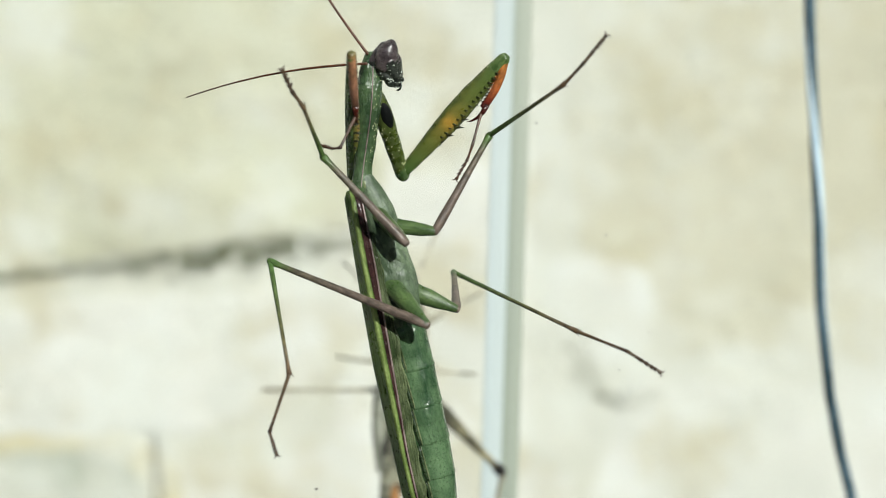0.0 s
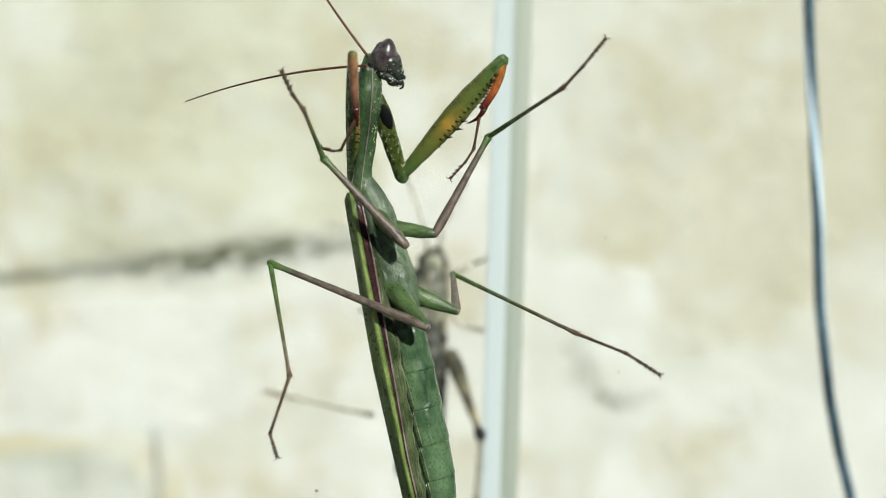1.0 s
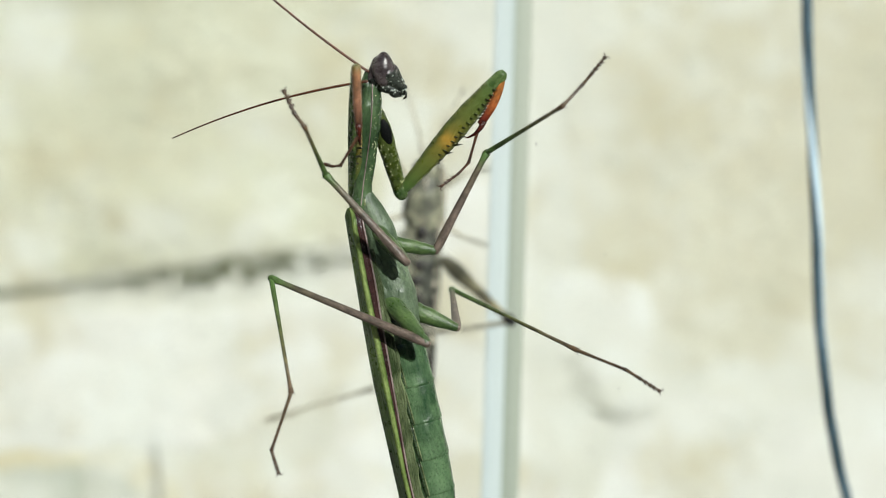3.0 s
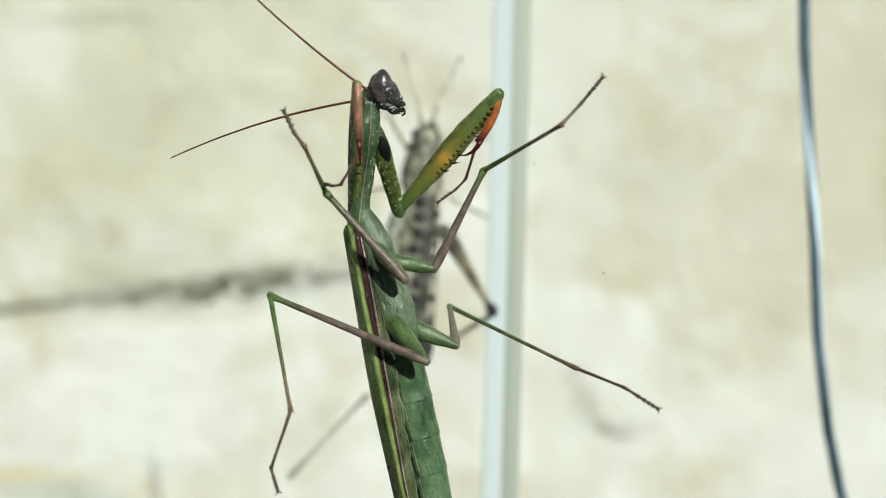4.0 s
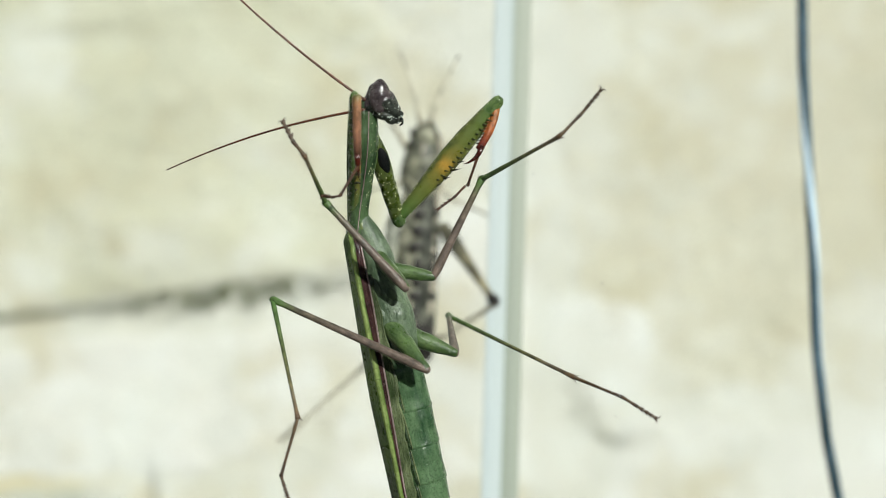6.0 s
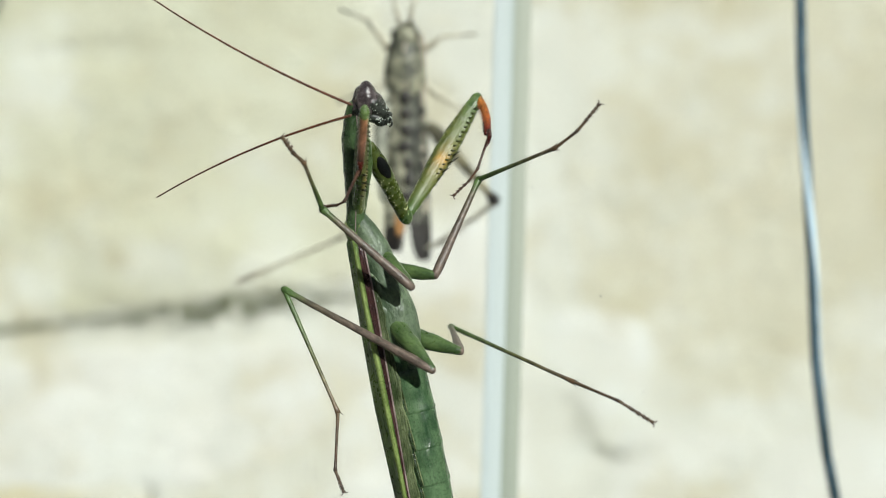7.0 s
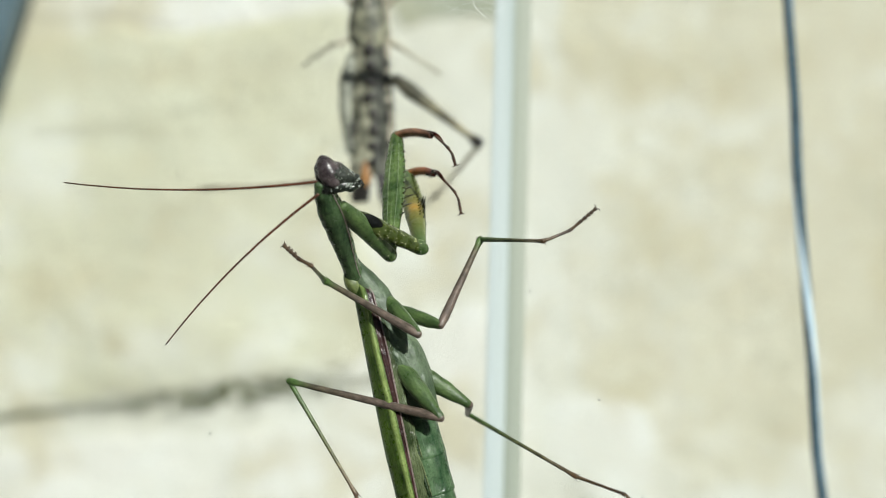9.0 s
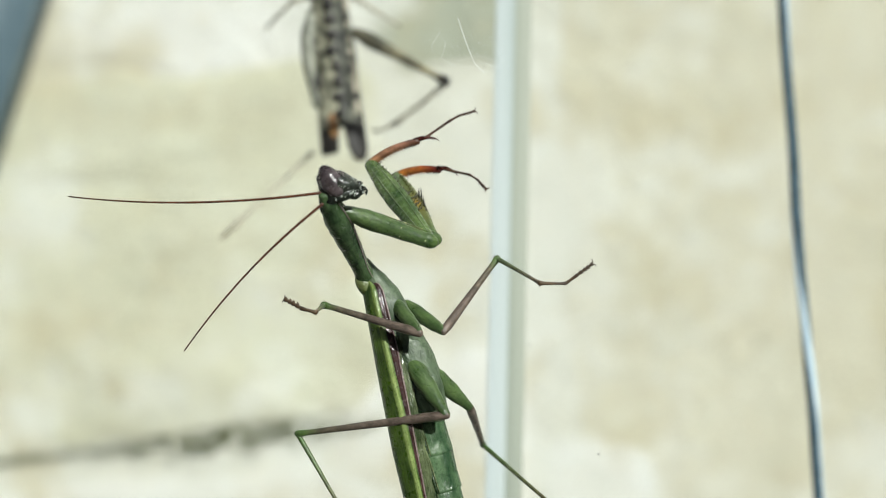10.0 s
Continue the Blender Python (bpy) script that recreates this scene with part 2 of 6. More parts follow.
stone_green = stone("lichen_limestone", (0.29, 0.33, 0.25, 1), (0.37, 0.40, 0.31, 1), (0.46, 0.42, 0.24, 1))
mortar = stone("pale_lime_mortar", (0.70, 0.70, 0.61, 1), (0.78, 0.78, 0.70, 1), (0.60, 0.60, 0.50, 1))

moss_green = Mat("olive_moss", 0.95, spec=0.1)
moss_green.colour(moss_green.ramp(moss_green.noise(60, 5, 0.7), [(0.35, (0.070, 0.085, 0.034, 1)), (0.65, (0.185, 0.195, 0.095, 1))])).bump(moss_green.noise(600, 4), 0.8, 0.001)
soil = Mat("dry_ground", 0.9)
soil.colour(soil.ramp(soil.noise(3, 8, 0.7), [(0.3, (0.060, 0.065, 0.040, 1)), (0.7, (0.130, 0.120, 0.085, 1))])).bump(soil.noise(60, 6), 0.6, 0.01)

boards = Mat("dark_boards", 0.8)
boards.colour(boards.ramp(boards.noise(6, 6, 0.7, stretch=(1, 1, 0.1)), [(0.3, (0.050, 0.042, 0.032, 1)), (0.7, (0.105, 0.090, 0.068, 1))])).bump(boards.noise(40, 4, stretch=(1, 1, 0.1)), 0.5, 0.004)


def glass(name, tint, gloss=0.06):
    """A clean pane: what lies behind shows straight through, with a thin mirror skin."""
    m = bpy.data.materials.new(name)
    m.use_nodes = True
    n, l = m.node_tree.nodes, m.node_tree.links
    n.remove(n["Principled BSDF"])
    clear, shine, mixer, fr = n.new("ShaderNodeBsdfTransparent"), n.new("ShaderNodeBsdfGlossy"), n.new("ShaderNodeMixShader"), n.new("ShaderNodeFresnel")
    clear.inputs["Color"].default_value = tint
    shine.inputs["Roughness"].default_value = gloss
    fr.inputs["IOR"].default_value = 1.25
    l.new(fr.outputs["Fac"], mixer.inputs["Fac"])
    l.new(clear.outputs["BSDF"], mixer.inputs[1])
    l.new(shine.outputs["BSDF"], mixer.inputs[2])
    l.new(mixer.outputs["Shader"], n["Material Output"].inputs["Surface"])
    return m


pane_glass = glass("clear_glass", (0.992, 0.998, 0.994, 1))
edge_glass = Mat("blue_glass_edge", 0.6, spec=0.1)
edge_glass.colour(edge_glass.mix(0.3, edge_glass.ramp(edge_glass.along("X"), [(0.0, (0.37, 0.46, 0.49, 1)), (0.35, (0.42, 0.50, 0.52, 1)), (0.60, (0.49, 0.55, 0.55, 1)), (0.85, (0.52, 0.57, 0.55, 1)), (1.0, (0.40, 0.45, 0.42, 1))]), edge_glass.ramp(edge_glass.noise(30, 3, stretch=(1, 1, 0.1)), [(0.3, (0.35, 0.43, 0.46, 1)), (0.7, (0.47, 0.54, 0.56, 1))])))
silicone = Mat("grey_green_silicone", 0.85, spec=0.1)
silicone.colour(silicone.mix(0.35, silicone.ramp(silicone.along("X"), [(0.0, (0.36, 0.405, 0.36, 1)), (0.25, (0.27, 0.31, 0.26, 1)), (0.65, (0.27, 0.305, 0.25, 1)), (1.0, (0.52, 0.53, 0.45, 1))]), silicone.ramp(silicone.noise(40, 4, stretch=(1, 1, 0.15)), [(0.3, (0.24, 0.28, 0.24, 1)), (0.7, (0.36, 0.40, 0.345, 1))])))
# Pale blue stands for sky mirrored on the wire, put into the colour.
wire_sheen = Mat("sky_reflection_blue", 0.22)
wire_sheen.colour(wire_sheen.ramp(wire_sheen.noise(260, 5, 0.7, stretch=(1, 1, 0.15)), [(0.38, (0.42, 0.58, 0.70, 1)), (0.60, (0.78, 0.90, 0.97, 1))])).bump(wire_sheen.noise(800, 3), 0.4, 0.0002)
wire_dark = Mat("dark_teal_plastic", 0.25)
wire_dark.colour(wire_dark.ramp(wire_dark.noise(260, 5, 0.7, stretch=(1, 1, 0.15)), [(0.36, (0.012, 0.028, 0.034, 1)), (0.64, (0.120, 0.190, 0.240, 1))])).bump(wire_dark.noise(800, 3), 0.4, 0.0002)
dust_grey = Mat("grey_dust", 0.8)
dust_grey.colour(dust_grey.ramp(dust_grey.noise(2000, 2), [(0.3, (0.10, 0.10, 0.08, 1)), (0.7, (0.2, 0.2, 0.17, 1))]))
silk = Mat("white_silk", 0.4)
silk.colour(silk.ramp(silk.noise(900, 2), [(0.3, (0.75, 0.78, 0.76, 1)), (0.7, (0.9, 0.92, 0.9, 1))]))
painted_post = Mat("blue_grey_paint", 0.5)
painted_post.colour(painted_post.ramp(painted_post.noise(25, 5), [(0.3, (0.075, 0.120, 0.150, 1)), (0.7, (0.120, 0.175, 0.205, 1))]))

MM = 0.001


# ---- shape helpers ----
def mesh_of(name, bm, *mats, smooth=True):
    bmesh.ops.recalc_face_normals(bm, faces=bm.faces)
    me = bpy.data.meshes.new(name)
    bm.to_mesh(me)
    bm.free()
    for m in mats:
        me.materials.append(m.m if isinstance(m, Mat) else m)
    if smooth:
        me.polygons.foreach_set("use_smooth", [True] * len(me.polygons))
    return me


def part(name, bm, material, parent, label="", smooth=True):
    """Links a bmesh as one mesh object under a thing or a part."""
    mats = material if isinstance(material, (list, tuple)) else [material]
    ob = new(name, mesh_of(name, bm, *mats, smooth=smooth))
    ob.parent = parent
    return tagged(ob, label)


def thing(name, label, category, group="", kind=""):
    return tagged(new(name), label, category, group, kind)


def ring_of(bm, z, rx, ry, ox=0.0, oy=0.0, n=16, turn=0.0):
    out = []
    for i in range(n):
        a = 2 * math.pi * i / n
        x, y = rx * math.cos(a), ry * math.sin(a)
        out.append(bm.verts.new((ox + x * math.cos(turn) - y * math.sin(turn), oy + x * math.sin(turn) + y * math.cos(turn), z)))
    return out


def loft(rings_, bm, slot=0, closed=True):
    for a, b in zip(rings_, rings_[1:]):
        for i in range(len(a)):
            j = (i + 1) % len(a)
            bm.faces.new((a[i], a[j], b[j], b[i])).material_index = slot
    if closed:
        bm.faces.new(list(reversed(rings_[0]))).material_index = slot
        bm.faces.new(rings_[-1]).material_index = slot


def tube(stations, n=14, bm=None, slot=0):
    """Stations in millimetres: z, radius x, radius y, offset x, offset y. Ends are rounded off."""
    bm = bm or bmesh.new()
    st = [tuple(s) + (0.0,) * (5 - len(s)) for s in stations]
    z0, z1 = st[0], st[-1]
    e0, e1 = min(z0[1], z0[2]) * 0.5, min(z1[1], z1[2]) * 0.5
    st = [(z0[0] - e0, z0[1] * 0.45, z0[2] * 0.45, z0[3], z0[4]), (z0[0] - e0 * 0.6, z0[1] * 0.8, z0[2] * 0.8, z0[3], z0[4])] + st \
        + [(z1[0] + e1 * 0.6, z1[1] * 0.8, z1[2] * 0.8, z1[3], z1[4]), (z1[0] + e1, z1[1] * 0.45, z1[2] * 0.45, z1[3], z1[4])]
    rings_ = [ring_of(bm, s[0] * MM, s[1] * MM, s[2] * MM, s[3] * MM, s[4] * MM, n) for s in st]
    for ring_, s in zip(rings_, st):
        for v in ring_:
            d = Vector((v.co.x - s[3] * MM, v.co.y - s[4] * MM, 0))
            v.co += d * (0.07 * noise.noise(v.co * 700) + 0.04 * noise.noise(v.co * 1900))
    loft(rings_, bm, slot)
    return bm


def spread(stations, step):
    """More stations between the given ones, on a smooth course."""
    st = [tuple(s) + (0.0,) * (5 - len(s)) for s in stations]
    out = []
    for k in range(len(st) - 1):
        p0, p1, p2, p3 = st[max(k - 1, 0)], st[k], st[k + 1], st[min(k + 2, len(st) - 1)]
        cnt = max(1, int((p2[0] - p1[0]) / step))
        for i in range(cnt):
            u = i / cnt
            out.append(tuple(p1[c] + (p2[c] - p1[c]) * u if c == 0 else
                             0.5 * (2 * p1[c] + (p2[c] - p0[c]) * u + (2 * p0[c] - 5 * p1[c] + 4 * p2[c] - p3[c]) * u * u + (3 * p1[c] - p0[c] - 3 * p2[c] + p3[c]) * u ** 3)
                             for c in range(5)))
    return out + [st[-1]]


def ellipsoid(bm, centre, radii, u=14, v=10, slot=0):
    m = Matrix.Translation(Vector(centre) * MM) @ Matrix.Diagonal((radii[0] * MM, radii[1] * MM, radii[2] * MM, 1))
    for f in {f for w in bmesh.ops.create_uvsphere(bm, u_segments=u, v_segments=v, radius=1, matrix=m)["verts"] for f in w.link_faces}:
        f.material_index = slot
    return bm


def thorn(bm, base, tip, r, n=6, slot=0):
    """A small cone between two points, in millimetres."""
    a, b = Vector(base) * MM, Vector(tip) * MM
    q = (b - a).to_track_quat("Z", "Y").to_matrix()
    ring_a = [bm.verts.new(a + q @ Vector((r * MM * math.cos(2 * math.pi * i / n), r * MM * math.sin(2 * math.pi * i / n), 0))) for i in range(n)]
    top = bm.verts.new(b)
    for i in range(n):
        bm.faces.new((ring_a[i], ring_a[(i + 1) % n], top)).material_index = slot
    bm.faces.new(list(reversed(ring_a))).material_index = slot
    return bm


def wire_tube(points, radius, n=8, bm=None):
    """A tube along points in metres; radius is one number or one for each point."""
    bm = bm or bmesh.new()
    pts = [Vector(p) for p in points]
    rr = radius if isinstance(radius, (list, tuple)) else [radius] * len(pts)
    rings_ = []
    for i, p in enumerate(pts):
        d = (pts[min(i + 1, len(pts) - 1)] - pts[max(i - 1, 0)]).normalized()
        q = d.to_track_quat("Z", "Y").to_matrix()
        rings_.append([bm.verts.new(p + q @ Vector((rr[i] * math.cos(2 * math.pi * k / n), rr[i] * math.sin(2 * math.pi * k / n), 0))) for k in range(n)])
    loft(rings_, bm)
    return bm


def box_bm(x0, x1, y0, y1, z0, z1, bevel=0.0):
    bm = bmesh.new()
    bmesh.ops.create_cube(bm, size=1, matrix=Matrix.Translation(((x0 + x1) / 2, (y0 + y1) / 2, (z0 + z1) / 2)) @ Matrix.Diagonal((x1 - x0, y1 - y0, z1 - z0, 1)))
    if bevel:
        bmesh.ops.bevel(bm, geom=bm.edges[:], offset=bevel, segments=2, affect="EDGES")
    return bm


# ---- ground, wall, glass ----
def build_ground():
    bm = bmesh.new()
    bmesh.ops.create_grid(bm, x_segments=60, y_segments=60, size=60)
    for v in bm.verts:
        v.co.z = 0.02 * noise.noise(v.co * 0.7) - 0.03
    tagged(new("ground", mesh_of("ground", bm, soil)), "dark dry earth ground in front of the wall", "ground", kind="structure")


def build_sky_blocks():
    """Plain dark boarded walls, unseen, added on the other sides to cut the sky's fill light."""
    for name, x0, x1, y0, y1 in (("wall_south", -2.4, 2.4, -2.75, -2.65), ("wall_east", 2.30, 2.40, -2.65, 0.59), ("wall_west", -2.40, -2.30, -2.65, 0.59)):
        tagged(new(name, mesh_of(name, box_bm(x0, x1, y0, y1, -0.05, 1.35, 0.01), boards, smooth=False)), "plain dark boarded wall, unseen, added to block fill light from the sky", "wall", kind="structure")


WALL_Y = 0.600


def stone_bm(w, h, proud, seed, slant=0.0, worn=False):
    """A worn block, centred on its face: an uneven rounded outline, a domed face and a back set into the mortar."""
    rnd = random.Random(seed)
    n = 72
    ph = [rnd.uniform(0, 6.28) for _ in range(4)]
    outline = []
    for i in range(n):
        a = 2 * math.pi * i / n
        c, s = math.cos(a), math.sin(a)
        e = 3.0 if w < 0.1 else 16 if w > 0.4 else 7
        k = (abs(c) ** e + abs(s) ** e) ** (-1 / e)
        k *= 1 + 0.020 * math.sin(2 * a + ph[0]) + 0.02 * math.sin(3 * a + ph[1])
        p = Vector((c * k * w / 2, seed * 3.1, s * k * h / 2))
        k *= 1 + (0.010 * noise.noise(p * 22) + 0.006 * noise.noise(p * 70)) / (0.5 * min(w, h))
        x = c * k * w / 2
        outline.append((x, s * k * h / 2 + slant * x))
    bm = bmesh.new()
    rings_ = []
    edge = min(w, h)
    for inset, depth in ((0.0, 0.03), (0.0, -proud * 0.45), (0.035, -proud * 0.85), (0.13, -proud), (0.45, -proud * 1.05)):
        f = 1 - inset
        rings_.append([bm.verts.new((x * f, (depth if depth > 0 or not worn else depth * float(np.interp(x / w, [-0.06, 0.10, 0.24, 0.44, 0.5], [0.20, 0.55, 0.95, 0.90, 0.50]))) + 0.10 * proud * noise.noise(Vector((x * 14, z * 14, seed))), z * f)) for x, z in outline])
    loft(rings_[:4], bm, 1, False)
    loft(rings_[3:], bm, 0, False)
    bm.faces.new(rings_[-1])
    return bm


def build_wall():
    bm = bmesh.new()
    bmesh.ops.create_grid(bm, x_segments=90, y_segments=60, size=1)
    for v in bm.verts:
        x, z = v.co.x * 3.0, v.co.y * 1.25 + 1.25
        v.co = (x, 0.0004 * noise.noise(Vector((x * 9, 3, z * 9))) + 0.0003 * noise.noise(Vector((x * 31, 5, z * 31))), z)
    back = bmesh.ops.extrude_face_region(bm, geom=bm.faces[:])
    for v in back["geom"]:
        if isinstance(v, bmesh.types.BMVert):
            v.co.y = 0.45
    wall = tagged(new("wall_north", mesh_of("wall_north", bm, mortar)), "sunlit pale limestone wall with wide lime joints", "wall", kind="structure")
    wall.location.y = WALL_Y
    rows_ = [  # x0, x1, z0, z1, proud, slant, face, rim
        (-0.470, -0.040, 0.3420, 0.560, 0.0055, 0.100, stone_cream, stone_cream),
        (-0.420, -0.070, 0.242, 0.322, 0.0012, 0.040, stone_white, stone_white),
        (-0.460, -0.152, 0.080, 0.238, 0.0006, -0.010, stone_green, stone_ochre),
        (-0.166, 0.080, 0.060, 0.230, 0.0003, 0.010, stone_white, stone_white),
        (-0.062, 0.054, 0.236, 0.400, 0.0005, 0.000, stone_white, stone_white),
        (0.066, 0.134, 0.290, 0.352, 0.0008, -0.10, stone_white, stone_white),
        (0.078, 0.360, 0.290, 0.650, 0.0004, -0.020, stone_tan, stone_tan),
        (0.100, 0.380, 0.110, 0.280, 0.0004, 0.020, stone_white, stone_white),
        (-0.300, -0.056, 0.574, 0.720, 0.0012, 0.010, stone_white, stone_white),
        (-0.042, 0.042, 0.574, 0.690, 0.0008, 0.000, stone_green, stone_green),
        (0.368, 0.520, 0.300, 0.690, 0.0010, 0.000, stone_cream, stone_cream),
        (-0.520, -0.308, 0.574, 0.720, 0.0012, 0.000, stone_cream, stone_cream),
    ]
    rnd = random.Random(7)
    z = 0.02
    while z < 2.4:                                   # the courses round the part above
        h = rnd.uniform(0.13, 0.20)
        x = -2.9 + rnd.uniform(0, 0.15)
        while x < 2.9:
            w = rnd.uniform(0.16, 0.36)
            inside = x + w > -0.53 and x < 0.47 and z + h > 0.05 and z < 0.73
            if not inside:
                rows_.append((x, x + w, z, z + h, rnd.uniform(0.006, 0.018), rnd.uniform(-0.03, 0.03), *[rnd.choice((stone_cream, stone_white, stone_tan, stone_white))] * 2))
            x += w + rnd.uniform(0.012, 0.03)
        z += h + rnd.uniform(0.012, 0.025)
    for i, (x0, x1, z0, z1, proud, slant, mat, rim) in enumerate(rows_):
        ob = part("stone", stone_bm(x1 - x0, z1 - z0, proud, i + 1, slant, i == 0), [mat, rim], wall, smooth=False)
        ob.location = ((x0 + x1) / 2, 0, (z0 + z1) / 2)


def build_moss():
    """Dark olive moss and dirt in the joint under the large block, in broken clumps."""
    rnd = random.Random(21)
    bm = bmesh.new()
    for k in range(420):
        u = rnd.random()
        x = -0.285 + 0.245 * u
        core = math.exp(-((x + 0.125) / 0.055) ** 2)
        z = 0.3265 + 0.100 * (x + 0.255) + 0.012 + rnd.gauss(-0.0006, 0.0016 + 0.0036 * core) + 0.0016 * noise.noise(Vector((x * 40, 1.7, 0)))
        r = rnd.uniform(0.6, 1.7) * (0.55 + 0.65 * core)
        ellipsoid(bm, (x * 1000, 598.2, z * 1000), (r * 1.3, 2.2, r * 0.8), 6, 4)
    arc = [(0.0773, 0.2995), (0.0829, 0.2807), (0.0939, 0.2663), (0.1059, 0.2608), (0.1205, 0.2677)]
    for k in range(90):                                # and in the bent joint beside the white block
        u = rnd.random() * 3.999
        a, c = arc[int(u)], arc[int(u) + 1]
        x, z = (a[i] + (c[i] - a[i]) * (u % 1) + rnd.gauss(0, 0.0046) for i in (0, 1))
        r = rnd.uniform(0.4, 1.1)
        ellipsoid(bm, (x * 1000, 598.9, z * 1000), (r, 1.6, r), 6, 4)
    tagged(new("moss", mesh_of("moss", bm, moss_green)), "dark olive moss clumps in the wall joint", "moss", kind="stuff")


def build_panes():
    for name, y0, label in (("window_1", -0.004, "clear glass front pane of the tank, lightly dusty"), ("window_2", 0.1270, "clear glass rear pane of the tank")):
        ob = tagged(new(name, mesh_of(name, box_bm(-0.34, 0.34, y0, y0 + 0.004, -0.06, 0.5133), pane_glass, smooth=False)), label, "glass pane", kind="structure")
        ob.visible_shadow = False
    # Unseen bar above the pane, added to throw a shadow band on the grasshopper.
    clip = thing("shade_bar", "unseen dark bar on the top edge of the glass, added to cast a shadow band", "clip")
    part("bar", box_bm(0.0200, 0.0600, -0.0030, -0.0014, 0.5137, 0.5157, 0.0003), hop_dark, clip)
    for x in (0.0212, 0.0560):
        part("foot", box_bm(x - 0.001, x + 0.003, -0.0046, 0.0006, 0.5133, 0.5137, 0.0001), hop_dark, clip)
    strip = thing("corner_strip", "pale blue glass edge with silicone bead behind the pane", "glass edge")
    edge = box_bm(0.0096, 0.0136, 0.1042, 0.1053, -0.06, 0.4800, 0.0002)
    for v in edge.verts:                               # the corner leans a little
        v.co.x += 0.027 * (v.co.z - 0.405)
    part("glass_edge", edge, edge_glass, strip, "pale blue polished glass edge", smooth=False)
    bm = bmesh.new()                                   # a flat smeared bead, thick in its middle, thin at the outer rim
    prof = [(13.65, 104.3), (13.65, 105.5), (15.5, 105.8), (16.0, 105.4), (17.2, 104.6), (17.2, 104.3)]
    loft([[bm.verts.new(((x + 0.027 * (z - 405) + (0.13 if x > 13.8 else 0) * noise.noise(Vector((x, 0, z * 0.15)))) * MM, y * MM, z * MM)) for x, y in prof] for z in range(-60, 481, 3)], bm)
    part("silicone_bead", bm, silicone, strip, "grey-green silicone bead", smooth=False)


def build_wire():
    """A slowly twisted cord of one pale blue and one dark strand, with a slight bow. The pale blue paints in the sky's
    reflection.
    """
    path = [(72.0, 520), (74.0, 479), (75.2, 449), (75.7, 434), (76.5, 420), (77.1, 410), (77.7, 400), (78.3, 392), (79.3, 372), (81.4, 353), (83.8, 341), (86.3, 332), (92.3, 294), (106, 240), (148, 136), (218, 10), (290, -60)]
    zs = [p[1] for p in path][::-1]
    xs = [p[0] for p in path][::-1]
    wire = thing("twisted_wire", "twisted dark wire hanging inside the tank, sky reflection painted on as a pale blue strand", "wire")
    for name, lean, rx, ry, mat, label in (("pale_strand", -math.pi / 2, 0.54, 0.81, wire_sheen, "glossy pale blue strand, the sky's reflection put into its colour"), ("dark_strand", math.pi / 2, 1.03, 1.13, wire_dark, "dark teal strand")):
        bm = bmesh.new()
        rings_ = []
        for i in range(420):
            z = zs[0] + (zs[-1] - zs[0]) * i / 419
            x = float(np.interp(z, zs, xs)) + 0.10 * math.sin(z * 0.13)
            a = lean - float(np.interp(z, (-60, 300, 345, 390, 404, 420, 470, 520), (-19.0, -5.6, -2.9, -1.5, 0.0, 1.6, 4.2, 8.0)))   # the turns are uneven
            rings_.append(ring_of(bm, z * MM, rx * MM, ry * MM, (x + (1.18 - rx) * math.cos(a)) * MM, (113 + (1.18 - rx) * math.sin(a)) * MM, 12, a))
        loft(rings_, bm)
        part(name, bm, mat, wire, label)


def build_post():
    """A painted post that leans against the wall."""
    post = thing("leaning_post", "blue-grey painted post leaning against the stone wall", "post")
    bm = box_bm(-0.030, 0.030, -0.015, 0.015, -0.06, 1.30, 0.004)
    ob = part("shaft", bm, painted_post, post)
    cap = part("cap", box_bm(-0.033, 0.033, -0.018, 0.018, 1.300, 1.315, 0.003), painted_post, post)
    post.matrix_world = Matrix.Translation((-0.442, WALL_Y - 0.050, -0.02)) @ pose(0, 0, 0, 0, 16.1, 0)


# ---- mantis ----
def aim(a, b, front=(0, -1, 0)):
    """The pose of a limb from a to b: z runs along it, y faces front as nearly as it can."""
    a, b = Vector(a), Vector(b)
    z = (b - a).normalized()
    f = Vector(front)
    y = (f - z * f.dot(z))
    if y.length < 0.12:
        f = Vector((0.3, 0, 1))
        y = f - z * f.dot(z)
    y.normalize()
    x = y.cross(z)
    return Matrix.Translation(a) @ Matrix((x, y, z)).transposed().to_4x4()


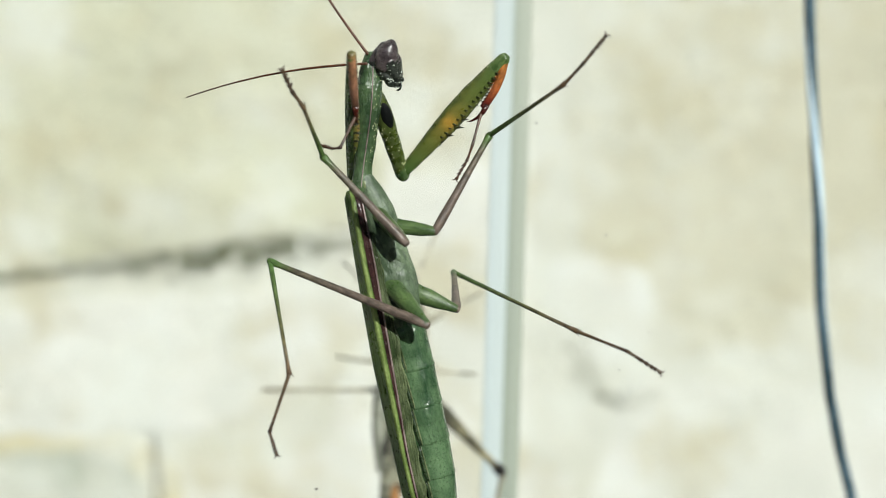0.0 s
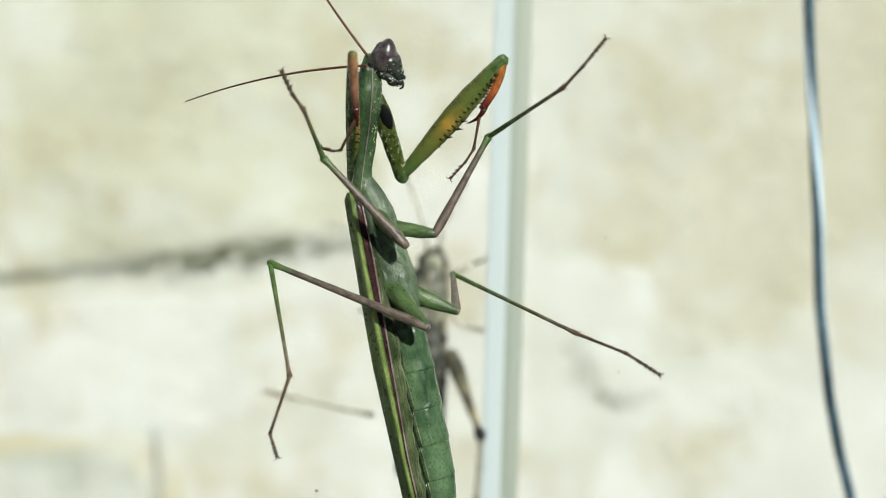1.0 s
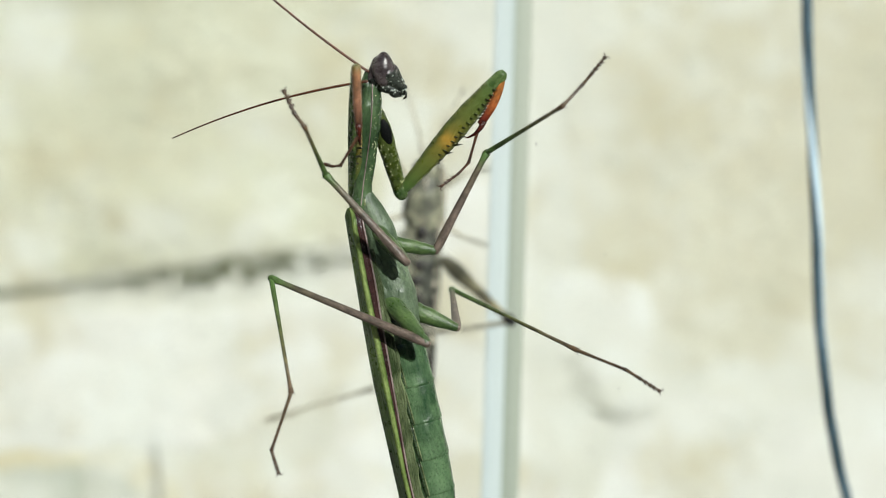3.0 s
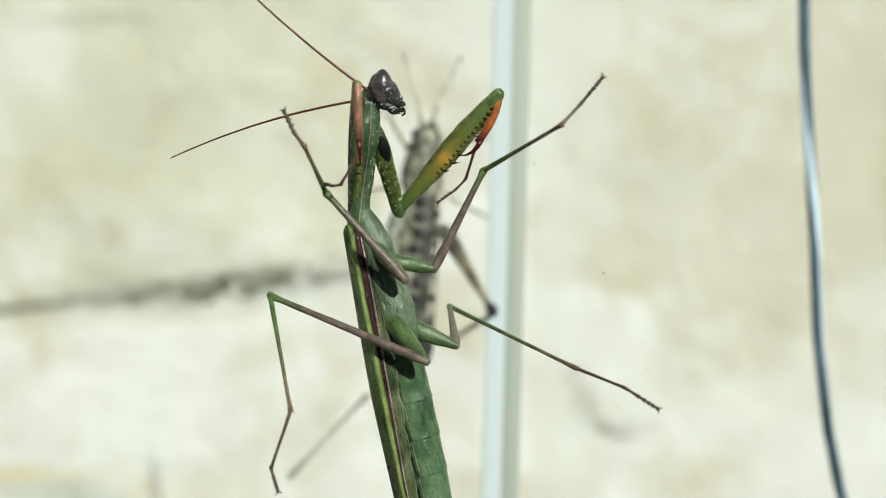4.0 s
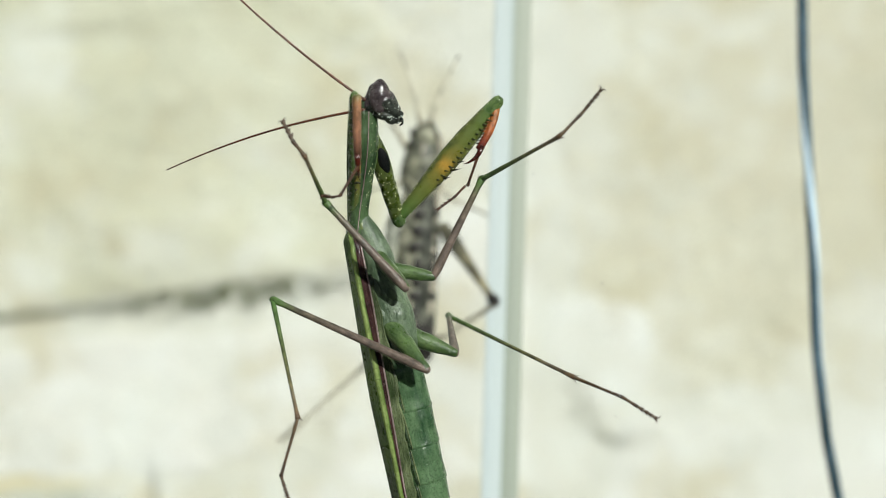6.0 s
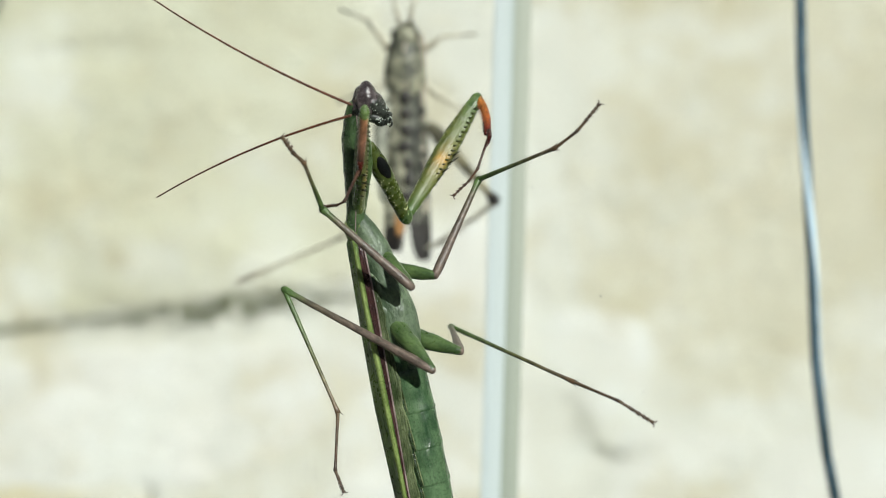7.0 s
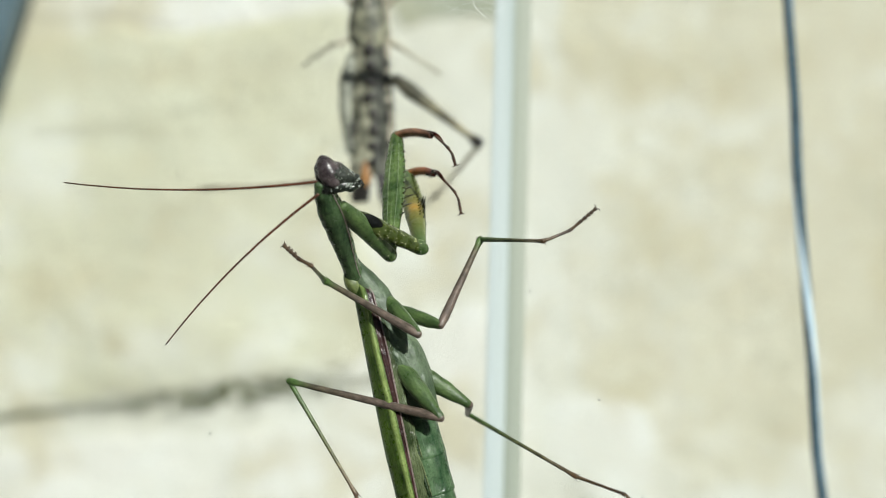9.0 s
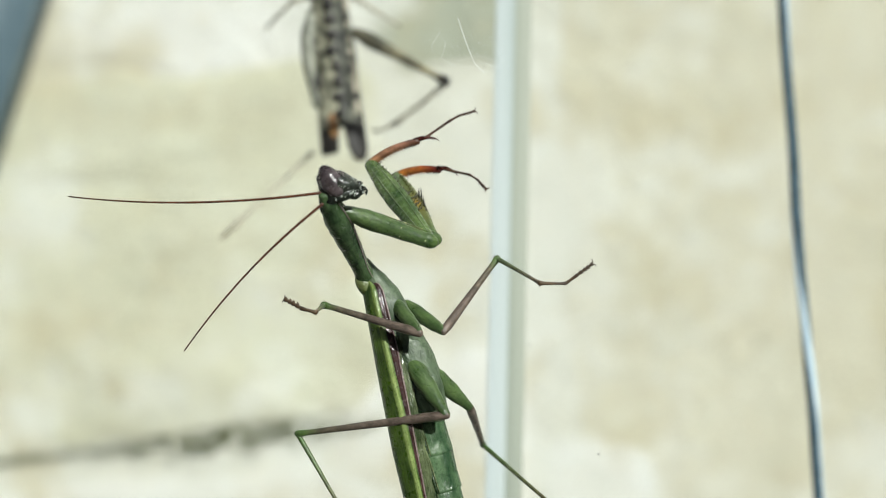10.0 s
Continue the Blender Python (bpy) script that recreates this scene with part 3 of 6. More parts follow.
def build_thorax(mantis):
    """Wing-bearing thorax. x points to the belly, y to the left flank, z to the tail."""
    thorax = part("thorax", tube(spread([(-2.0, 0.9, 1.0, 0.7), (1.7, 1.75, 1.75, 0.95), (5.3, 2.25, 2.15, 0.85), (7.4, 2.25, 2.15, 0.62), (9.0, 2.5, 2.35, 0.5), (12.2, 2.75, 2.5, 0.25), (14.5, 2.8, 2.5, 0.0), (17.5, 2.5, 2.3, -0.5), (20.5, 2.0, 2.0, -0.95)], 0.8), 22), skin_sage, mantis, "sage-green wing-bearing thorax")
    for x, y, z, rx, ry, rz, turn in ((1.2, 0.9, 9.6, 1.3, 1.5, 2.4, 0.35), (0.9, 1.1, 12.8, 1.5, 1.4, 2.2, -0.25), (0.9, 0.9, 3.6, 1.0, 1.1, 2.2, 0.3), (-0.5, 1.5, 8.2, 0.9, 0.9, 2.0, 0.2), (-0.7, 1.5, 12.2, 0.9, 0.95, 1.9, 0.15), (0.4, 1.2, 16.2, 1.5, 1.2, 1.6, -0.3)):
        for side in (1, -1):
            plate = bmesh.new()
            ellipsoid(plate, (0, 0, 0), (rx, ry, rz), 16, 12)
            for v in plate.verts:
                v.co *= 1 + 0.10 * noise.noise(v.co * 900 + Vector((x, y, z)))
            ob = part("breast_plate", plate, skin_sage, thorax)
            ob.location, ob.rotation_euler = (x * MM, side * y * MM, z * MM), (0, turn, 0)
    hinge = bmesh.new()
    ellipsoid(hinge, (-0.7, 0.35, 0.9), (1.05, 1.0, 2.1))
    ellipsoid(hinge, (0.5, 0.25, 0.3), (1.25, 1.15, 2.0))
    for v in hinge.verts:
        v.co *= 1 + 0.10 * noise.noise(v.co * 800)
    part("wing_hinge", hinge, skin_collar, thorax, "yellow-green wing hinge")
    return thorax


def build_abdomen(mantis):
    """Ringed abdomen with the folded wings on it. x points to the belly, y to the left flank, z to the tail."""
    core = part("abdomen", tube(spread([(9, 1.6, 1.7, 0.5), (18, 2.3, 2.1, 1.3), (30, 2.4, 2.1, 1.2), (47.5, 0.9, 0.8, 0.7)], 1.5), 18), skin_abdomen, mantis, "ringed green abdomen")
    edges = [19.6, 24.6, 29.5, 34.3, 39.0, 43.4, 47.4]
    for i in range(6):
        z0, z1 = edges[i], edges[i + 1]
        def size(z):
            return np.interp(z, [18, 24, 34, 42, 48], [2.66, 2.78, 2.74, 2.38, 1.4])
        def cx(z):
            return np.interp(z, [18, 28, 40, 48], [1.45, 1.38, 1.2, 0.9])
        st = [(z0 - 0.5, size(z0) * 0.95, size(z0) * 0.82, cx(z0)), (z0 + 0.2, size(z0) * 0.985, size(z0) * 0.86, cx(z0)), ((z0 + z1) / 2, size((z0 + z1) / 2) * 1.0, size(z0) * 0.87, cx((z0 + z1) / 2)),
              (z1 - 0.45, size(z1) * 1.012, size(z1) * 0.885, cx(z1)), (z1 - 0.18, size(z1) * 1.045, size(z1) * 0.905, cx(z1)), (z1, size(z1) * 1.03, size(z1) * 0.895, cx(z1))]
        part("abdomen_segment", tube(st, 26), skin_abdomen, core)
        for dx, r, mat, name, label in ((-0.78, 0.20, skin_fold_shade, "side_fold", "side fold with the gap's shade in its dark colour"), (-0.52, 0.12, skin_hindwing, "side_keel", "pale keel on the segment's side")):
            pts = []
            for q in range(7):                         # saw-toothed: each keel leans out towards the tail
                z = z0 + (z1 - z0) * q / 6
                rx, ry, c = size(z), size(z0) * 0.885, cx(z)
                x = c + dx - 0.18 + 0.30 * q / 6 - 0.35
                pts.append((x * MM, (ry * math.sqrt(max(0.1, 1 - ((x - c) / rx) ** 2)) + (0.02 if dx < -0.6 else 0.08)) * MM, z * MM))
            part(name, wire_tube(pts, [r * MM * (0.5 if q in (0, 6) else 1) for q in range(7)], 7), mat, core, label)
    # wings: from the costal edge round the flank to the line of the back
    def edge_x(z):
        return float(np.interp(z, [0, 1.4, 8.8, 20, 35, 41, 56], [-1.4, -0.25, -0.30, -0.85, -1.60, -1.6, -1.2]))
    def back_x(z):
        return float(np.interp(z, [0, 1.0, 6.1, 15, 23.2, 33, 41, 52, 57], [-1.9, -2.55, -2.85, -3.35, -3.7, -3.68, -3.66, -2.7, -1.7]))
    def flank_y(z):
        return float(np.interp(z, [0, 1, 3, 10, 20, 40, 50, 57], [0.5, 1.5, 2.1, 2.65, 2.75, 2.5, 1.8, 0.6]))
    def band(z):                                       # how far the purple-brown edge reaches round the flank
        return float(np.interp(z, [0, 3, 10, 18, 28, 45, 56], [0.18, 0.26, 0.26, 0.17, 0.11, 0.07, 0.06]))
    for side in (1, -1):
        bm = bmesh.new()
        outer, inner = [], []
        for k in range(64):
            z = 0.2 + 56.5 * k / 63
            xe, xb, fy, ub = edge_x(z), back_x(z), flank_y(z), band(z)
            row_o, row_i = [], []
            for i, u in enumerate((0.0, 0.035, ub * 0.45, ub * 0.8, ub, ub + 0.03, ub + 0.10, ub + 0.18, ub + 0.22, 0.74, 0.87, 1.0)):
                a = u * math.pi / 2
                x = xe + (xb - xe) * math.sin(a) ** 1.15
                y = fy * math.cos(a) ** 0.9 + (0.20 if i in (6, 7) else 0.10 if i in (0, 4) else 0.0) + 0.05 * noise.noise(Vector((u * 9, z * 0.4, side)))
                row_o.append(bm.verts.new((x * MM, side * y * MM, z * MM)))
                row_i.append(bm.verts.new(((x + 0.12) * MM, side * (y - 0.16) * MM, z * MM)))
            outer.append(row_o), inner.append(row_i)
        for k in range(63):
            for i in range(11):
                slot = 3 if i == 0 else 2 if i < 4 else 1 if i in (5, 6, 7) else 0
                bm.faces.new((outer[k][i], outer[k][i + 1], outer[k + 1][i + 1], outer[k + 1][i])).material_index = slot
                bm.faces.new((inner[k][i + 1], inner[k][i], inner[k + 1][i], inner[k + 1][i + 1])).material_index = 0
            for i in (0, 11):
                bm.faces.new((outer[k][i], outer[k + 1][i], inner[k + 1][i], inner[k][i])).material_index = 3 if i == 0 else 0
        part("fore_wing", bm, [skin_wing, skin_vein, skin_costal, skin_rim], core, "folded green fore wing with a purple-brown edge")
        bm = bmesh.new()
        top, low = [], []
        for k in range(90):
            z = 6 + 49 * k / 89
            w = float(np.interp(z, [6, 14, 20, 40, 55], [0.5, 1.0, 1.35, 1.25, 0.35])) + 0.10 * math.sin(z * 1.3) + 0.06 * math.sin(z * 2.9)
            r1, r2 = [], []
            for i in range(9):
                u = i / 8
                x = edge_x(z) + 0.05 + w * u
                y = flank_y(z) * 0.95 + 0.26 * (1 if i % 2 else -1) * (0.6 + noise.noise(Vector((i, z * 0.5, 2)))) + 0.12 * math.sin(z * 0.9 + i) * 0.4
                r1.append(bm.verts.new((x * MM, side * y * MM, z * MM)))
                r2.append(bm.verts.new((x * MM, side * (y - 0.5) * MM, z * MM)))
            top.append(r1), low.append(r2)
        for k in range(89):
            for i in range(8):
                bm.faces.new((top[k][i], top[k][i + 1], top[k + 1][i + 1], top[k + 1][i]))
                bm.faces.new((low[k][i + 1], low[k][i], low[k + 1][i], low[k + 1][i + 1]))
            for i in (0, 8):
                bm.faces.new((top[k][i], top[k + 1][i], low[k + 1][i], low[k][i]))
        part("hind_wing", bm, skin_hindwing, core, "pleated grey-green hind wing edge")
    return core


def build_prothorax(mantis, length):
    st = spread([(-1.0, 0.95, 0.9), (0.2, 1.30, 1.2), (1.8, 1.52, 1.4), (3.8, 1.74, 1.6), (6.5, 1.62, 1.45), (10.0, 1.45, 1.3), (13.0, 1.22, 1.2), (14.6, 1.25, 1.25), (length + 0.6, 1.65, 1.6)], 0.4)
    body = part("prothorax", tube(st, 20), skin_neck, mantis, "long sage-green prothorax")
    rnd = random.Random(23)
    dot = mesh_of("dot", ellipsoid(bmesh.new(), (0, 0, 0), (0.075, 0.06, 0.075), 6, 4), skin_dot)
    for k in range(34):                                # small pale dots, thicker towards the belly
        z, a = rnd.uniform(1.5, 13.5), rnd.gauss(0.50, 0.36)
        r = [float(np.interp(z, [q[0] for q in st], [q[i] for q in st])) for i in (1, 2)]
        ob = new("dot", dot)
        ob.parent = body
        ob.location, ob.scale = (r[0] * math.cos(a) * 1.01 * MM, r[1] * math.sin(a) * 1.01 * MM, z * MM), (rnd.uniform(0.6, 1.2),) * 3
    for side in (1, -1):
        pts = [(0.30 * MM + 0.25 * MM * math.sin(s[0] * 0.3), side * (s[2] * 1.0 + 0.02) * MM, s[0] * MM) for s in st[1:-1]]
        part("margin", wire_tube(pts, 0.075 * MM, 6), skin_rim, body, "thin pale keel along the prothorax")
    return body


def build_head(mantis):
    """Triangular head; z points from the neck to the mouth, x to the crown."""
    bm = bmesh.new()
    for c, r in (((0.0, 0, 0.1), (0.85, 1.0, 0.7)), ((1.9, 0.5, 0.4), (0.8, 1.0, 0.85)), ((1.9, -0.5, 0.4), (0.8, 1.0, 0.85)), ((1.0, 1.0, 1.5), (0.8, 0.9, 0.9)), ((1.0, -1.0, 1.5), (0.8, 0.9, 0.9)), ((0.2, 0, 3.0), (0.62, 0.8, 0.5)), ((1.50, 0.55, 1.75), (0.75, 0.7, 0.7)), ((1.50, -0.55, 1.75), (0.75, 0.7, 0.7)), ((0.75, 0, 2.75), (0.5, 0.7, 0.45))):
        ellipsoid(bm, c, r, 12, 8)
    hull = bmesh.ops.convex_hull(bm, input=bm.verts[:])
    bmesh.ops.delete(bm, geom=[g for g in set(hull["geom_interior"] + hull["geom_unused"]) if isinstance(g, bmesh.types.BMVert)], context="VERTS")
    for f in bm.faces:                                 # the crown has the eyes' mauve
        c = f.calc_center_median() / MM
        f.material_index = 1 if c.x - 0.55 * c.z > 0.55 else 0
    head = part("head", bm, [skin_head, skin_eye], mantis, "purple-black triangular head")
    for side in (1, -1):
        eye = bmesh.new()
        ellipsoid(eye, (0, 0, 0), (1.72, 0.98, 1.08), 36, 28)
        for v in eye.verts:                            # drawn out towards the crown
            f = max(0.0, v.co.x / (1.72 * MM))
            v.co.z *= 1 - 0.24 * f * f
        e = part("eye", eye, skin_eye, head, "glossy purple-brown eye")
        e.location = Vector((1.42, side * 0.98, 0.85)) * MM
        e.rotation_euler = (side * 0.3, 0.25, 0)
        palp = wire_tube([Vector(p) * MM for p in ((0.1, side * 0.4, 3.3), (-0.1, side * 0.5, 3.7), (-0.4, side * 0.4, 3.8), (-0.7, side * 0.3, 3.6))], [0.14 * MM, 0.13 * MM, 0.12 * MM, 0.08 * MM], 6)
        part("palp", palp, skin_head, head)
    face = bmesh.new()
    ellipsoid(face, (0.75, 0, 2.35), (0.62, 1.0, 0.85), 16, 10)
    for v in face.verts:
        v.co *= 1 + 0.08 * noise.noise(v.co * 1500)
    part("face_plate", face, skin_head, head, "dark glossy face plate with pale specks")
    jaw = bmesh.new()
    ellipsoid(jaw, (-0.1, 0, 3.2), (0.55, 0.62, 0.45))
    ellipsoid(jaw, (-0.45, 0.25, 2.6), (0.45, 0.45, 0.6))
    ellipsoid(jaw, (0.45, 0.1, 3.3), (0.3, 0.45, 0.35))
    part("jaw", jaw, skin_head, head)
    cheek = bmesh.new()
    ellipsoid(cheek, (-0.1, 0.55, 1.6), (0.65, 0.55, 1.3))
    part("cheek", cheek, skin_head, head)
    rnd = random.Random(17)
    speck = mesh_of("speck", ellipsoid(bmesh.new(), (0, 0, 0), (0.075, 0.06, 0.075), 6, 4), skin_speck)
    for c, r, many in (((0.75, 0, 2.35), (0.62, 1.0, 0.85), 26), ((-0.1, 0.55, 1.6), (0.65, 0.55, 1.3), 16), ((-0.1, 0, 3.2), (0.55, 0.62, 0.45), 10)):
        for k in range(many):                          # pale grains over face, cheek and jaw
            d = Vector((rnd.gauss(0, 1), abs(rnd.gauss(0, 1)) + 0.2, rnd.gauss(0, 1))).normalized()
            ob = new("speck", speck)
            ob.parent = head
            ob.location = Vector([c[i] + r[i] * d[i] for i in range(3)]) * MM
            ob.scale = (rnd.uniform(0.6, 1.5),) * 3
    head.data.transform(Matrix.Scale(1.30, 4))
    for me in {ob.data for ob in head.children}:
        me.transform(Matrix.Scale(1.30, 4))
    for ob in head.children:
        ob.location *= 1.30
    return head


def build_antenna(mantis, length, bow):
    n = 60
    pts, rr = [], []
    for i in range(n + 1):
        u = i / n
        pts.append((bow * MM * 4 * u * (1 - u) , 0.2 * MM * math.sin(u * 5), length * MM * u))
        rr.append((0.17 - 0.085 * u) * MM * (1 + 0.16 * (i % 2)))
    ob = part("antenna", wire_tube(pts, rr, 7), skin_antenna, mantis, "thin rusty brown ringed antenna")
    knob = bmesh.new()
    ellipsoid(knob, (0, 0, 0.1), (0.22, 0.22, 0.3), 8, 6)
    part("antenna_base", knob, skin_antenna, ob)
    return ob


def build_fore_leg(mantis, side, lc, lf, lt, lb, lx):
    """Raptorial leg: coxa, spined femur, toothed tibia with its claw, two-piece tarsus. side 1 is the left leg."""
    rnd = random.Random(40 + side)
    coxa = part("fore_coxa", tube(spread([(-1.0, 0.75, 0.7), (0.6, 1.05, 1.0), (2.5, 1.24, 1.14), (lc * 0.6, 1.10, 1.02), (lc * 0.9, 0.98, 0.95), (lc, 0.92, 0.9)], 0.4), 20), skin_coxa if side > 0 else skin_dotted, mantis, "dark green fore coxa" if side > 0 else "green fore coxa with pale dots")
    hip = bmesh.new()
    ellipsoid(hip, (0.05, 0, lc - 0.35), (1.03, 0.98, 1.45), 16, 12)
    part("trochanter", hip, skin_femur_green, coxa, "bright green rounded elbow")
    spot = bmesh.new()
    ellipsoid(spot, (-0.40 * side, -side * 0.88, 2.5), (0.80, 0.42, 1.85), 18, 12)
    part("black_spot", spot, skin_black, coxa, "black oval spot on the inner coxa")
    dot = mesh_of("dot", ellipsoid(bmesh.new(), (0, 0, 0), (0.085, 0.05, 0.085), 6, 4), skin_dot)
    for k in range(32 if side < 0 else 4):            # pale raised dots, thick on the right leg
        z, a = lc * rnd.uniform(0.36 if side < 0 else 0.1, 0.98), rnd.uniform(0.2, 2.95)
        rx, ry = float(np.interp(z / lc, [0.2, 0.6, 0.9, 1], [1.24, 1.10, 0.98, 0.92])), float(np.interp(z / lc, [0.2, 0.6, 0.9, 1], [1.14, 1.02, 0.95, 0.90]))
        ob = new("dot", dot)
        ob.parent = coxa
        ob.location, ob.scale = (rx * math.cos(a) * 1.01 * MM, ry * math.sin(a) * 1.01 * MM, z * MM), (rnd.uniform(0.7, 1.3),) * 3
    slim = 0.84 if side < 0 else 0.92
    # femur: a flattened spindle with two grooves along each face
    bm = bmesh.new()
    rings_ = []
    for z, rx, ry, *_ in spread([(-0.6, 0.45, 0.42), (-0.1, 0.80, 0.74), (1.5, 1.02, 0.84), (lf * 0.28, 1.42, 0.88), (lf * 0.48, 1.74, 0.90), (lf * 0.70, 1.66, 0.82), (lf * 0.88, 1.28, 0.70), (lf, 0.95, 0.62), (lf + 0.55, 0.5, 0.35)], 0.35):
        u = min(1.0, max(0.0, z / lf))
        rx *= slim
        deep = 0.08 * math.sin(math.pi * u) ** 0.6
        ring_ = []
        for i in range(32):
            a = 2 * math.pi * i / 32
            x, y = rx * math.cos(a), ry * math.sin(a)
            y *= 1 - deep * (math.exp(-((x / rx - 0.30) / 0.16) ** 2) + 0.8 * math.exp(-((x / rx + 0.38) / 0.16) ** 2))
            w = 1 + 0.05 * noise.noise(Vector((x * 0.9, y * 0.9, z * 0.8 + side * 7)))
            ring_.append(bm.verts.new((x * w * MM, y * w * MM, z * MM)))
        rings_.append(ring_)
    loft(rings_, bm)
    bm.normal_update()
    for f in bm.faces:
        if -side * f.normal.y > 0.30 and 0.04 < f.calc_center_median().z / (lf * MM) < 0.9:
            f.material_index = 1
    femur = part("fore_femur", bm, [skin_femur_green, skin_ochre], mantis, "swollen green fore femur with an ochre inner face")
    def girth(u):
        return slim * float(np.interp(u, [0.0, 0.28, 0.48, 0.70, 0.88, 1], [0.9, 1.42, 1.74, 1.66, 1.28, 0.9]))
    for x0, r in ((0.30, 0.085), (-0.52, 0.075)):
        ridge = [(x0 * girth(u) * MM, side * float(np.interp(u, [0.06, 0.28, 0.48, 0.70, 0.9], [0.80, 0.88, 0.93, 0.86, 0.66])) * math.sqrt(1 - x0 * x0) * 1.0 * MM, lf * u * MM) for u in [0.06 + 0.84 * i / 24 for i in range(25)]]
        part("ridge", wire_tube(ridge, r * MM, 6), skin_rim_green, femur, "pale green ridge")
    for k in range(15):                                # outer row: short spines, some longer
        u = 0.30 + 0.62 * k / 14
        big = ((0.85, 0.45)[k % 2] if u < 0.5 else (0.6, 0.35)[k % 2]) * (1.0 if side > 0 else 0.6)
        w = girth(u)
        part("spine", thorn(bmesh.new(), (-w * 0.90, side * 0.25, lf * u), (-w * 0.98 - 0.62 * big, side * 0.34, lf * u + 0.45 * big), 0.17), skin_spine, femur)
    for k in range(15):                                # inner row lies close to the face
        u = 0.36 + 0.54 * k / 14
        w = girth(u)
        part("spine", thorn(bmesh.new(), (-w * 0.45, -side * 0.66, lf * u), (-w * 0.45 - (0.75 if k % 2 else 0.45), -side * 0.98, lf * u + 0.30), 0.17), skin_spine, femur)
    for u, reach in ((0.32, 1.3), (0.38, 2.2), (0.45, 2.8), (0.52, 2.0)):   # the long spines near the elbow
        w = girth(u)
        part("long_spine", thorn(bmesh.new(), (-w * 0.70, -side * 0.05, lf * u), (-w * 0.70 - reach * (0.70 if side > 0 else 0.42), -side * (0.52 if side > 0 else 0.72) * reach, lf * u + reach * 0.55), 0.26, 7), skin_spine, femur, "long dark-tipped spine")
    for k in range(20 if side < 0 else 9):             # pale grains along both edges, painting in the glints there
        u = 0.08 + 0.86 * k / (19 if side < 0 else 8)
        for edge in (1, -1):
            ob = new("grain", dot)
            ob.parent = femur
            ob.location = (edge * girth(u) * 0.86 * MM, -side * 0.42 * MM, (lf * u + 0.15 * math.sin(k * 2.7 + edge)) * MM)
    tibia = part("fore_tibia", tube([(lt * 0.90 * u, 0.62 - 0.14 * u, (0.44 if side < 0 else 0.60) - 0.12 * u, 2.0 * u * (1 - u)) for u in [i / 20 for i in range(21)]], 14), skin_orange if side < 0 else skin_rust, mantis, "orange-red toothed fore tibia" if side < 0 else "mauve-brown toothed fore tibia")
    claw = wire_tube([Vector(p) * MM for p in ((0.25, 0, lt * 0.84), (0.20, 0, lt * 0.98), (-0.15, 0, lt * 1.10), (-0.75, 0, lt * 1.20), (-1.25, 0, lt * 1.24))], [0.44 * MM, 0.33 * MM, 0.22 * MM, 0.12 * MM, 0.02 * MM], 8)
    part("claw", claw, skin_claw, tibia, "dark red hooked claw")
    for k in range(13):
        u = 0.12 + 0.78 * k / 12
        x = 2.0 * u * (1 - u) - 0.62 + 0.14 * u + 0.10
        part("tooth", thorn(bmesh.new(), (x, 0.08, lt * 0.90 * u), (x - 0.50, 0.10, lt * 0.90 * u + 0.30), 0.17, 5), skin_claw if u > 0.7 else skin_orange if side < 0 else skin_rust, tibia)
    base = part("fore_tarsus", tube(spread([(0, 0.23, 0.23), (lb * 0.5, 0.17, 0.17), (lb * 0.92, 0.19, 0.19), (lb, 0.26, 0.26)], 0.35), 10), skin_brown_foot, mantis, "thin rusty basal foot joint")
    return coxa, femur, tibia, base, build_tarsus(mantis, "fore_foot_tip", lx, 0.19, skin=skin_brown_foot, kink=0.2)


def build_tarsus(mantis, name, length, r, tip=True, kink=0.0, skin=None):
    """Thin jointed foot ending in two claws."""
    skin = skin or skin_tarsus
    joints_ = [0.0, 0.42, 0.60, 0.74, 0.85, 1.0]
    ob = part(name, tube(spread([(0, r, r), (length * 0.2, r * 0.8, r * 0.8, kink * 0.5), (length * 0.40, r * 1.0, r * 1.0, kink), (length * 0.43, r * 1.25, r * 1.25, kink)], 0.3), 8), skin, mantis, "thin dark jointed foot")
    for a, b in zip(joints_[1:], joints_[2:]):
        za, zb = length * a, length * b
        st = [(za, r * 0.6, r * 0.6, kink * (1 - a) * 1.6), ((za + zb) / 2, r * 0.75, r * 0.75, kink * (1 - a) * 1.5), (zb - 0.05, r * 1.3, r * 1.3, kink * (1 - b) * 1.6)]
        part("joint", tube(st, 8), skin, ob)
        if b < 1:
            part("pad", thorn(bmesh.new(), (kink * (1 - b) - r * 0.6, 0, zb - 0.1), (kink * (1 - b) - r * 1.7, 0, zb + 0.15), r * 0.6, 5), skin, ob)
    if tip:
        for s in (1, -1):
            c = wire_tube([Vector(p) * MM for p in ((0, 0, length - 0.05), (s * 0.22, 0, length + 0.22), (s * 0.42, 0.05, length + 0.28), (s * 0.55, 0.1, length + 0.12))], [0.09 * MM, 0.08 * MM, 0.06 * MM, 0.02 * MM], 6)
            part("claw", c, skin, ob)
    return ob


